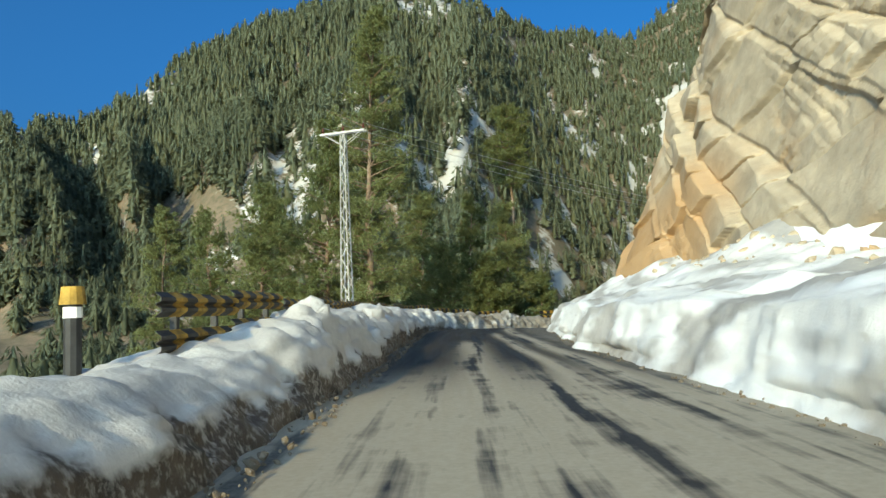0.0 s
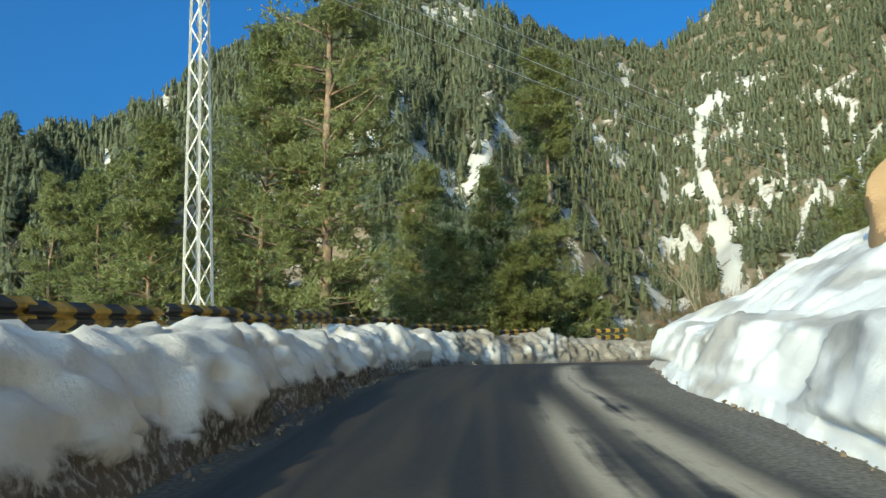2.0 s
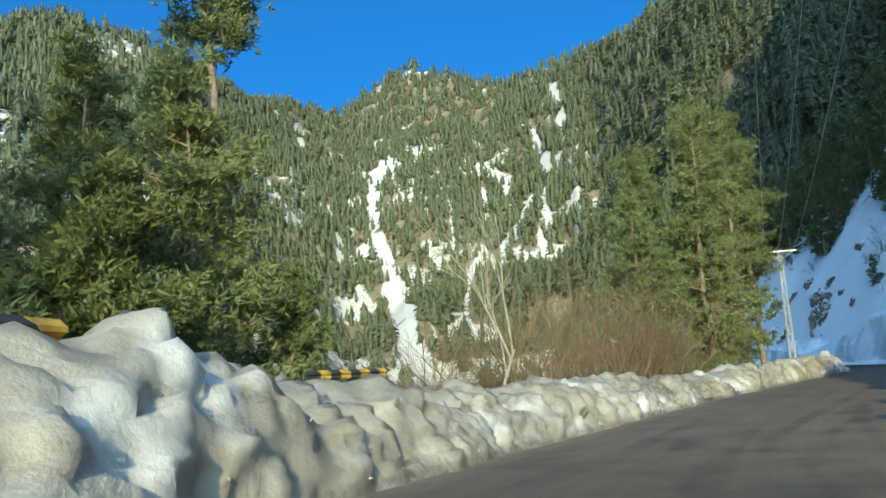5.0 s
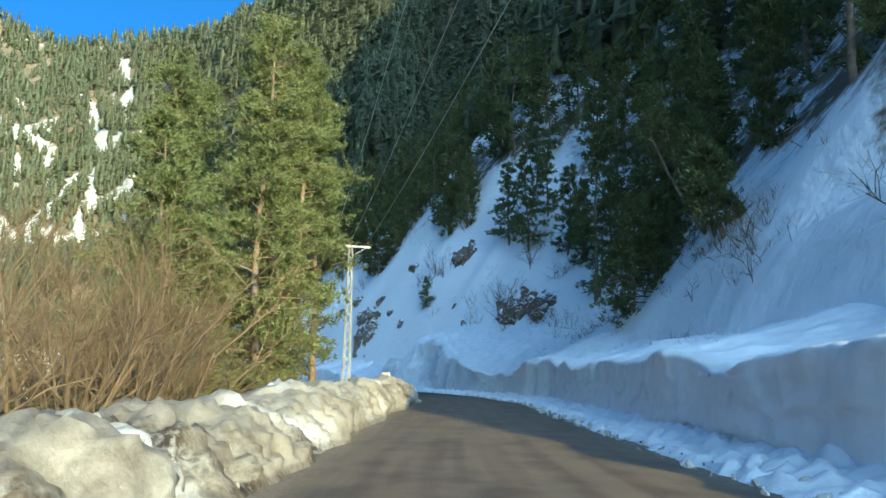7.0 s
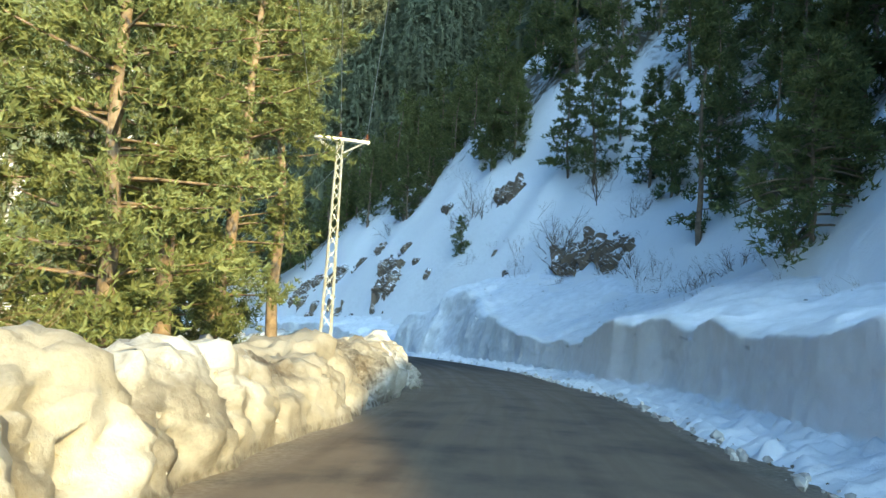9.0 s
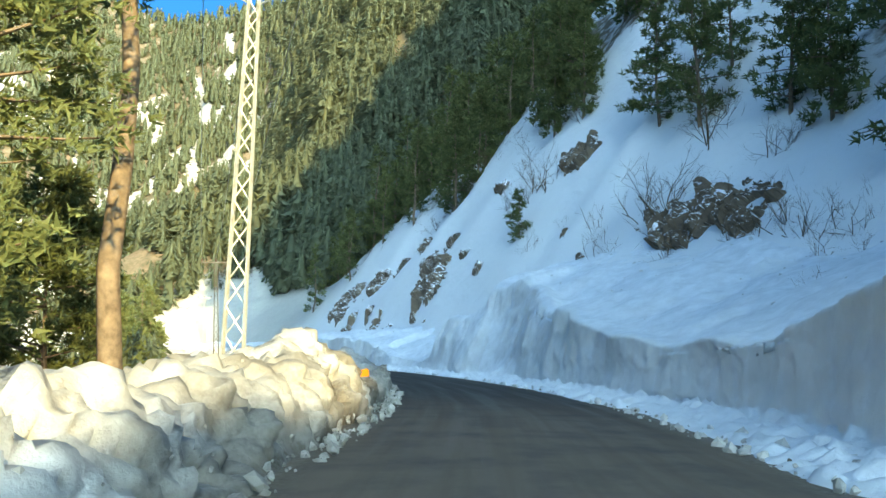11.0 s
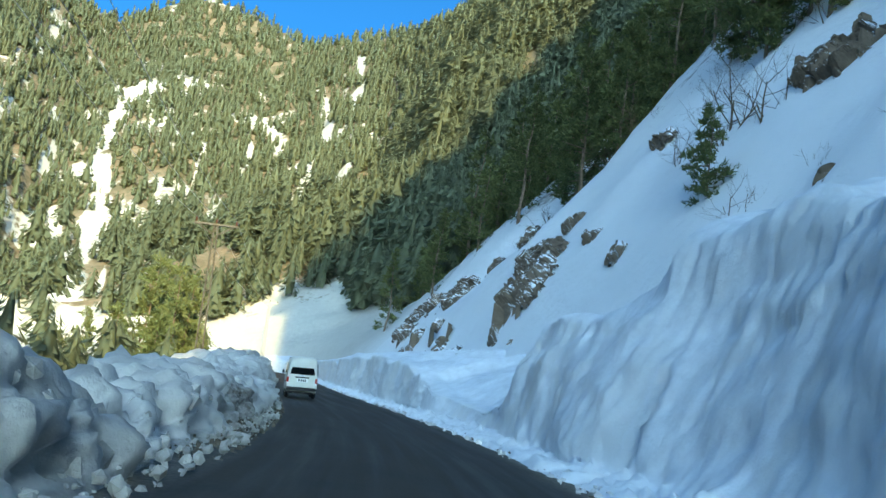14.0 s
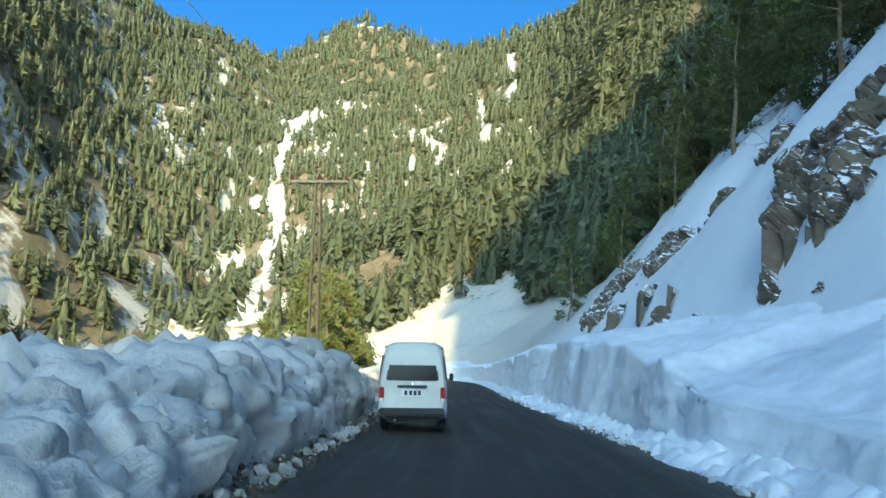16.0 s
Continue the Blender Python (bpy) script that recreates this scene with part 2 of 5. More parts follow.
def road_material():
    """Worn asphalt, wet in the wheel tracks, with dried grit spread over the first stretch."""
    m, t, b = material("worn_asphalt", 0.75, 0.0, 0.2)
    across, along = attribute(t, "across"), attribute(t, "grit")
    fine, mid = noise_node(t, 14.0, 8), noise_node(t, 0.8)
    lane = t.nodes.new("ShaderNodeCombineXYZ")
    t.links.new(attribute(t, "lane"), lane.inputs[0])
    t.links.new(attribute(t, "way"), lane.inputs[1])
    streak = node(t, "TexNoise", Scale=1.0, Detail=5.0, Roughness=0.55)
    t.links.new(lane.outputs[0], streak.inputs["Vector"])
    long_streak = streak.outputs["Fac"]
    tar = ramp(t, fine, [(0.3, (0.014, 0.015, 0.017)), (0.75, (0.034, 0.034, 0.035))])
    tar = mixed(t, calc(t, "MULTIPLY", gray(t, long_streak, 0.42, 0.65), 0.3), tar, (0.085, 0.066, 0.050))
    tar = mixed(t, calc(t, "MULTIPLY", attribute(t, "mud"), gray(t, mid, 0.15, 0.55)), tar, (0.125, 0.088, 0.064))
    dust = calc(t, "MULTIPLY", along, gray(t, calc(t, "ADD", calc(t, "MULTIPLY", long_streak, 0.75), calc(t, "MULTIPLY", mid, 0.25)), 0.40, 0.50))
    dust = calc(t, "MAXIMUM", dust, calc(t, "MULTIPLY", across, gray(t, fine, 0.25, 0.7)))
    color_to(t, b, mixed(t, dust, tar, mixed(t, fine, (0.25, 0.215, 0.165), (0.40, 0.35, 0.275))))
    rough = mixed(t, gray(t, long_streak, 0.35, 0.65), (0.58, 0.58, 0.58), (0.85, 0.85, 0.85))
    t.links.new(rough, b.inputs["Roughness"])
    bump(t, b, fine, 0.15, 0.01)
    return m


M_ROAD = road_material()
M_YELLOW = plain("yellow_barrier_paint", (0.33, 0.205, 0.045), 0.75, vary=0.65, scale=3.5)
M_BLACK = plain("black_barrier_paint", (0.03, 0.03, 0.03), 0.6, vary=0.4, scale=5.0)
# dark copy of the lattice steel: the third pole's shade is in the colour
M_SHADED_OLD_STEEL = plain("shaded_old_lattice_steel", (0.12, 0.105, 0.085), 0.7, 0.1, 0.3, 4.0)
M_STEEL = plain("painted_lattice_steel", (0.40, 0.39, 0.36), 0.5, 0.2, 0.2, 4.0)
M_ORANGE = plain("orange_plastic", (0.62, 0.15, 0.006), 0.45, vary=0.12, scale=5.0)
M_VAN = plain("white_van_paint", (0.62, 0.61, 0.55), 0.35, vary=0.06, scale=2.0, specular=0.5)
M_RUBBER = plain("tyre_rubber", (0.02, 0.02, 0.02), 0.8, vary=0.3, scale=12.0)
M_DARK_TRIM = plain("black_plastic_trim", (0.025, 0.025, 0.027), 0.5, vary=0.2, scale=8.0)
M_GLASS = plain("dark_window_glass", (0.004, 0.005, 0.006), 0.1, vary=0.1, scale=1.0, specular=0.05)
M_RED = plain("red_lamp_lens", (0.42, 0.02, 0.015), 0.2, vary=0.1, scale=20.0, specular=0.5)
M_CHROME = plain("dull_chrome", (0.6, 0.6, 0.6), 0.25, 1.0, 0.05, 10.0)
M_CERAMIC = plain("brown_insulator_glaze", (0.10, 0.04, 0.025), 0.25, vary=0.2, scale=10.0, specular=0.5)
M_WIRE = plain("aluminium_wire", (0.45, 0.45, 0.43), 0.4, 0.8, 0.1, 4.0)
M_WHITE_PAINT = plain("white_paint", (0.78, 0.78, 0.75), 0.6, vary=0.08, scale=6.0)

# ---- the road's line ----
LINE = [(1.0, -60), (1.0, -20), (1.0, 0), (1.2, 20), (1.35, 38), (1.6, 48), (2.7, 57), (5.6, 65.2), (9.7, 71.6), (15.4, 77.6), (21.2, 82.3),
        (29.9, 88.9), (38.4, 94.8), (47.2, 101), (56.6, 107.2), (65.1, 114.3), (73.0, 121.5), (80.0, 129.3), (86.6, 138.4), (92.2, 147.5),
        (97.4, 157.5), (103.4, 170), (110, 184), (117, 198), (125, 214), (134, 232), (141, 247), (145, 260), (146, 271), (142, 287), (134, 305), (120, 330)]
HALF = 3.25


def spline(points, step):
    p = np.array(points, float)
    q = np.vstack([2 * p[0] - p[1], p, 2 * p[-1] - p[-2]])
    out = []
    for i in range(1, len(q) - 2):
        n = max(2, int(np.linalg.norm(q[i + 1] - q[i]) / 0.25))
        for u in np.arange(n) / n:
            a, b, c, d = q[i - 1 : i + 3]
            out.append(0.5 * (2 * b + (c - a) * u + (2 * a - 5 * b + 4 * c - d) * u**2 + (3 * b - a - 3 * c + d) * u**3))
    out = np.array(out + [p[-1]])
    s = np.r_[0, np.cumsum(np.linalg.norm(np.diff(out, axis=0), axis=1))]
    t = np.arange(0, s[-1], step)
    return np.stack([np.interp(t, s, out[:, k]) for k in range(2)], 1)


STEP = 0.4
C = spline(LINE, STEP)
TAN = np.gradient(C, axis=0)
TAN /= np.linalg.norm(TAN, axis=1)[:, None]
RIGHT = np.stack([TAN[:, 1], -TAN[:, 0]], 1)
S = np.arange(len(C)) * STEP
CY = C[:, 1]


def road_z(y):
    return -1.05 * smooth01(y, 52, 80)


CZ = road_z(CY)


def table(y, rows):
    a = np.array(rows, float)
    return np.interp(y, a[:, 0], a[:, 1])


k = np.arange(len(C))
EDGE = [(-60, 3.2), (28, 3.2), (42, 4.5), (50, 4.8), (56, 5.0), (62, 5.5), (70, 5.0), (76, 3.9), (82, 3.3), (300, 3.2)]
RE = table(CY, EDGE)
ROW = np.r_[np.linspace(-HALF - 0.9, HALF, 47), HALF + 1.2, HALF + 3.0]
xy = C[:, None] + RIGHT[:, None] * ROW[None, :, None]
crown = 0.05 * (1 - np.minimum((ROW / HALF) ** 2, 1.6))
rv = np.concatenate([xy, (CZ[:, None] + crown[None] + 0.0)[..., None]], -1).reshape(-1, 3)
edge = np.clip((np.abs(ROW) - 2.55) / 0.7, 0, 1)[None] * np.ones((len(C), 1))
edge = np.clip(edge + 0.35 * fbm(xy[..., 0] * 0.5, xy[..., 1] * 0.5, 0, 3, 5) * (edge > 0), 0, 1) * 0.6
grit = (1 - smooth01(CY, 11, 22))[:, None] * np.ones_like(edge)
late = (smooth01(CY, 11, 22) * (1 - smooth01(CY, 52, 62)))[:, None]
fade = (1 - smooth01(CY, 38, 46))[:, None]
wander = 0.12 * fbm(S / 6, 0.5, 0, 2, 19)[:, None]
grit += 1.1 * late * fade * np.exp(-(((ROW[None] - 1.15 + wander) / 0.24) ** 2)) + 1.1 * late * np.exp(-(((ROW[None] - 2.2 + wander) / 0.34) ** 2)) + 0.9 * late * (1 - smooth01(CY, 30, 36))[:, None] * np.exp(-(((ROW + 0.5) / 0.5) ** 2))[None]
grit += 0.12 * (smooth01(CY, 66, 80) * (1 - smooth01(CY, 112, 124)))[:, None]
road = big_mesh("road", rv, grid_faces(len(C), 49), M_ROAD, True, {"across": edge, "grit": grit, "lane": np.broadcast_to(ROW * 2.2, edge.shape), "way": np.broadcast_to(S[:, None] * 0.09, edge.shape), "mud": np.broadcast_to((smooth01(CY, 60, 76) * (1 - 0.75 * smooth01(CY, 116, 128)))[:, None], edge.shape)})
tagged(road, "worn dark asphalt mountain road with dusty grit streaks", "road", kind="structure")


FS = np.concatenate([np.arange(a, b, st) for a, b, st in zip((0.0, 100.0, 138.0, 295.0), (100.0, 138.0, 295.0, S[-1]), (0.2, 0.15, 0.1, 0.4))])
FC, FRIGHT = (np.stack([np.interp(FS, S, a[:, q]) for q in range(2)], 1) for a in (C, RIGHT))
FCY, FCZ, FRE = (np.interp(FS, S, a) for a in (CY, CZ, RE))


# ---- distance to the road ----
def to_road(x, y):
    """Signed distance (right positive) and the nearest station for arrays of points."""
    x, y = np.asarray(x, float).ravel(), np.asarray(y, float).ravel()
    cs = C[::5]
    best = np.empty(len(x), int)
    for i in range(0, len(x), 20000):
        d2 = (x[i : i + 20000, None] - cs[None, :, 0]) ** 2 + (y[i : i + 20000, None] - cs[None, :, 1]) ** 2
        best[i : i + 20000] = d2.argmin(1) * 5
    best = np.minimum(best, len(C) - 1)
    off = np.stack([x, y], 1) - C[best]
    d = np.linalg.norm(off, axis=1) * np.sign((off * RIGHT[best]).sum(1) + 1e-9)
    return d, best


# ---- far mountains, laid out round the bend: bearing, ridge angle, ridge distance, foot distance ----
HUB = np.array([7.8, 70.7, 0.3])
RIDGE = [(-100, 12, 500, 160), (-60, 12, 520, 170), (-40, 13, 560, 190), (-29, 13.6, 620, 200), (-23, 17.8, 680, 200), (-15, 21.7, 720, 180), (-9, 23.9, 760, 150),
         (-4, 24.9, 780, 140), (0, 24, 800, 130), (3, 23.2, 820, 130), (8, 20.6, 980, 200), (11, 20.5, 1050, 260), (15, 19.6, 1150, 300),
         (17.5, 21.3, 1150, 300), (20.5, 22.6, 1130, 300), (23.5, 22.0, 1100, 300), (27.5, 21.0, 1050, 285), (30, 21.6, 1000, 260), (34, 22.6, 900, 210),
         (38, 23.8, 700, 190), (42, 25.5, 560, 200), (48, 28, 450, 220), (60, 30, 420, 240), (90, 30, 400, 240)]
RA = np.array(RIDGE, float)


def far_z(x, y):
    dx, dy = x - HUB[0], y - HUB[1]
    r, az = np.hypot(dx, dy), np.degrees(np.arctan2(dx, dy))
    el, rr, ff = (np.interp(az, RA[:, 0], RA[:, i]) for i in (1, 2, 3))
    top = rr * np.tan(np.radians(el))
    u = (r - ff) / (rr - ff)
    v = np.clip(u, 0, 1)
    late = smooth01(az, 2, 12) * (1 - smooth01(az, 32, 39))
    z = -14 + (top + 14) * ((0.72 - 0.6 * late) * v + (0.28 + 0.6 * late) * v**2)
    rough = fbm(x / 140, y / 140, 0, 4, 2) * 26 * smooth01(u, 0, 0.3) * (1 - 0.75 * smooth01(u, 0.7, 1.0))
    ribs = -np.abs(fbm(az / 5.5, r / 900, 0, 2, 8)) * 34 * smooth01(u, 0.05, 0.4) * (1 - smooth01(u, 0.75, 1.0))
    z = z + rough + ribs
    z = np.where(u > 1, top - (r - rr) * 0.5, z)
    return np.where(u < 0, -60 - 200 * np.clip(-u, 0, 1), z), u, az, r


# ---- slopes beside the road ----
WALL = [(-60, 1.3), (0, 1.35), (20, 1.5), (40, 1.4), (56, 1.3), (66, 1.2), (80, 1.5), (86, 1.9), (95, 2.1), (105, 2.1), (111, 2.8), (116, 2.4), (123, 1.9), (127, 2.3), (130, 3.4), (133, 4.1), (137, 5.2), (140, 5.7),
        (144, 5.6), (145.5, 4.4), (149, 3.9), (150.5, 1.7), (153, 0.9), (157, 1.0), (161, 1.8), (168, 2.5), (175, 2.9), (190, 2.8), (230, 2.6), (300, 2.0)]
SET = [(-60, 0.16), (50, 0.16), (58, 0.3), (75, 1.1), (85, 1.6), (120, 1.6), (140, 1.1), (160, 0.7), (300, 0.7)]
FOOT = [(-60, 8), (30, 8), (42, 9.5), (47, 12), (56, 17), (70, 14), (84, 6.0), (100, 4.5), (107, 5), (113, 7.5), (120, 9.5), (132, 10), (142, 9), (150, 5.5), (160, 5), (180, 4.5), (200, 5), (230, 6), (245, 3.5), (300, 3.5)]
STEEP = [(-60, 4.0), (40, 4.0), (52, 2.2), (70, 1.6), (84, 1.3), (110, 1.28), (146, 1.3), (152, 1.38), (158, 1.55), (175, 1.5), (185, 1.35), (190, 1.25), (222, 1.2), (240, 0.95), (262, 0.75), (300, 0.7)]

BENCH = [(-60, 0.2), (21, 0.24), (28, 0.50), (33, 0.36), (40, 0.52), (56, 0.56), (66, 0.42), (130, 0.40), (136, 0.28), (147, 0.28), (150, 0.4), (153, 0.85), (160, 0.72), (175, 0.45), (300, 0.42)]


def right_height(d, y):
    """Height over the road of the uphill side at distance d from its middle."""
    wall, foot, steep = table(y, WALL), table(y, FOOT), table(y, STEEP)
    a = np.maximum(d - 5.0, 0)
    z = wall + table(y, BENCH) * np.minimum(a, foot)
    b = np.maximum(a - foot, 0)
    return z + steep * np.minimum(b, 44 / steep) + table(y, [(60, 1.9), (110, 1.5), (160, 1.15), (222, 0.9), (262, 0.6)]) * np.maximum(b - 44 / steep, 0)


def left_height(d, y):
    shelf = table(y, [(58, 0), (66, 9), (80, 11), (86, 3), (92, 0)])
    a = np.maximum(-d - 5.2 - shelf, 0)
    return np.where(a > 60, -14.5, np.maximum(0.5 - 0.45 * a + 0.002 * a * a, -14.5))


def near_z(x, y):
    d, kk = to_road(x, y)
    cy = CY[kk]
    z = np.where(d > 0, right_height(d, cy), left_height(d, cy)) + CZ[kk]
    amp = smooth01(np.abs(d), 7, 26)
    z = z + amp * (fbm(np.ravel(x) / 16, np.ravel(y) / 16, 0, 3, 1) * 2.2 * np.where(d > 0, 1, 0.6)) + smooth01(np.abs(d), 6, 14) * (0.42 * fbm(np.ravel(x) / 6.5, np.ravel(y) / 6.5, 0, 3, 3) + 0.2 * np.abs(fbm(np.ravel(x) / 3.4, np.ravel(y) / 3.4, 0, 2, 4)))
    hide = np.where(d > 0, 10.6 + (RE[kk] - HALF), 7.0)
    return np.where(np.abs(d) < hide, np.minimum(z - 1.2, CZ[kk] + np.where(np.abs(d) < 7.5, -0.6, 99)), z), d, kk


# spur beside the first stretch: skyline along the sun's way, shaped for its shadow
SPUR_SHADOW = [(-30, 10), (-8, 11), (-4, 13.5), (0, 16.2), (3, 18.8), (8, 20.8), (12, 22.6), (14, 24.8), (15.2, 28.5), (16.2, 32), (18, 34), (19.3, 39), (24, 47), (27, 56), (34, 150), (400, 2000)]


def spur_shadow_cap(x, y):
    q, s = 0.914 * x - 0.407 * y, 0.407 * x + 0.914 * y
    return np.interp(q, *np.array(SPUR_SHADOW, float).T) - 0.306 * (s - 50)


def ground_z(x, y):
    zn, d, kk = near_z(x, y)
    cap = spur_shadow_cap(np.ravel(x), np.ravel(y))
    zn = np.where((d > 9) & (CY[kk] < 118) & (zn > cap), cap + 0.05 * (zn - cap), zn)
    zf = far_z(np.ravel(x), np.ravel(y))[0]
    tail = smooth01(CY[kk], 288, 322)
    limit = np.where(d > 0, zf * tail - 60 * (1 - tail), zf)
    return np.maximum(zn, limit), d, kk


GX, GY = np.arange(-120, 300, 1.5), np.arange(-70, 345, 1.5)
gx, gy = np.meshgrid(GX, GY)
gz, gd, gk = ground_z(gx, gy)
cover = 1.05 - table(CY[gk], [(80, 0.55), (120, 0.6), (145, 0.55), (230, 0.6), (245, 0.75), (300, 0.8)]) * smooth01(gd, table(CY[gk], [(80, 8.5), (98, 11), (114, 12), (125, 10), (140, 20), (200, 15), (236, 15), (248, 25), (270, 25), (284, 10), (300, 10)]), table(CY[gk], [(80, 17), (125, 20), (140, 36), (200, 28), (236, 26), (248, 36), (270, 36), (284, 20), (300, 20)]))
open_snow = np.where(gd > 0, cover, -0.02)
valley = (gd < -4) * (1 - 0.3 * smooth01(-gd, 60, 130))
open_snow = open_snow + valley * table(CY[gk], [(130, 0.05), (160, 0.35), (205, 0.5), (230, 0.55), (300, 0.55)]) + (gd < 0) * (1 - smooth01(-gd, 9, 18)) * 0.5 * smooth01(CY[gk], 205, 228) * (1 - smooth01(CY[gk], 268, 282)) + 0.75 * (1 - smooth01(-gd, 9, 17)) * (gd < 0)
open_snow = open_snow - 0.9 * (1 - smooth01(np.hypot((gx.ravel() - 100) / 14, (gy.ravel() - 284) / 9), 0.5, 1.1))
open_snow = open_snow + 0.42 * (1 - smooth01(np.hypot((gx.ravel() - 158) / 22, (gy.ravel() - 289) / 24), 0.7, 1.2))
# snow dimmed by its colour on the sunlit valley side and far slope
big = big_mesh("hillside", np.stack([gx.ravel(), gy.ravel(), gz], 1), grid_faces(len(GY), len(GX)), M_GROUND, True, {"snow": open_snow, "sun_dim": np.maximum(gd < 0, smooth01(CY[gk], 215, 250))})
tagged(big, "snow-covered hillside ground with brown soil and litter", "hillside", kind="structure")

# far slopes
FAZ, FR = np.r_[np.arange(-100, 12, 0.8), np.arange(12, 35, 0.22), np.arange(35, 90.1, 0.8)], np.r_[np.arange(120, 400, 9), np.arange(400, 1500, 14)]
faz, fr = np.meshgrid(np.radians(FAZ), FR)
fx, fy = HUB[0] + fr * np.sin(faz), HUB[1] + fr * np.cos(faz)
fz, fu, fa, frr = far_z(fx, fy)
inside = (fx > -110) & (fx < 290) & (fy > -60) & (fy < 335)
fel = np.degrees(np.arctan2(fz - HUB[2], fr))
GULLIES = [([(18, 15.5), (17.0, 13), (17.2, 11), (18.0, 8.6), (18.4, 6), (18.9, 4)], 0.74), ([(18.2, 8), (18.5, 6.5)], 1.01), ([(18.5, 6.5), (18.9, 4.5), (19.6, 1), (20.5, -2)], 1.56),
           ([(31.3, 20.5), (31.9, 18.8), (31.9, 17.5)], 0.47), ([(29.3, 18), (30.0, 16), (30.5, 14)], 0.39), ([(29.2, 12.4), (27.8, 10.4), (26.2, 8.6)], 0.55), ([(25.3, 9), (24.2, 7), (23.5, 4), (22.4, 2.5)], 0.47)]


BARE = [(-21.5, 8.0, 3.4, 2.2), (-14, 4.5, 3.5, 2.0), (-33, 14.3, 1.8, 1.8), (-20, 3.5, 2.5, 1.2), (30, 4.0, 2.0, 1.0)]


def cleared(az, el):
    """Where cut banks and slips leave no trees."""
    return np.max([1 - smooth01(np.hypot((az - a) / w, (el - e) / h), 0.6, 1.1) for a, e, w, h in BARE], 0)


def gully(az, el):
    best = np.full(np.shape(az), 0.0)
    for pts, width in GULLIES:
        for (a0, e0), (a1, e1) in zip(pts, pts[1:]):
            vx, vy = a1 - a0, e1 - e0
            w = np.clip(((az - a0) * vx + (el - e0) * vy) / (vx * vx + vy * vy), 0, 1)
            d = np.hypot(az - a0 - w * vx, el - e0 - w * vy)
            best = np.maximum(best, 1 - smooth01(d, width * 0.3, width * 1.0))
    window = smooth01(az, 19.5, 22) * (1 - smooth01(az, 31, 33.5)) * smooth01(el, 0.5, 2.5) * (1 - smooth01(el, 11, 16))
    return np.maximum(best, window * smooth01(fbm(np.asarray(az) / 0.9 + np.asarray(el) * 0.12, np.asarray(el) / 3.0, 0, 2, 77), 0.42, 0.7))


fsnow = 0.14 + 0.16 * (1 - smooth01(fa, 0, 8)) + (0.42 - 0.2 * smooth01(fa, 4, 10)) * fbm(fx / 60, fy / 60, 0, 3, 11) + 1.1 * gully(fa, fel) * np.clip(0.95 + 1.0 * fbm(fx / 12, fy / 12, fz / 12, 3, 14), 0, 1) + 0.5 * (1 - smooth01(fu, 0.02, 0.2)) * smooth01(fa, 5, 15)
fsnow = fsnow + smooth01(fa, 5, 8) * 0.55 * smooth01(fbm(fx / 24, fy / 24, fz / 24, 3, 13), 0.0, 0.3) * (1 - 0.6 * smooth01(fel, 8, 24))
fsnow = fsnow - 0.5 * cleared(fa, fel) - 0.45 * smooth01(fa, 35, 40)
fz = np.where(inside, fz - 60, fz)
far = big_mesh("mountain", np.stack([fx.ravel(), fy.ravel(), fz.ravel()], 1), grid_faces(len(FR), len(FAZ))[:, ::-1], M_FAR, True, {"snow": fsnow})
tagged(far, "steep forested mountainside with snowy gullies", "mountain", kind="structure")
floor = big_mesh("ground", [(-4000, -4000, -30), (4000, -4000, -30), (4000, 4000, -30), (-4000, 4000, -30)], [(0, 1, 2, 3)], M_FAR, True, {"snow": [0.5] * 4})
tagged(floor, "distant snowy valley ground", "ground", kind="structure")

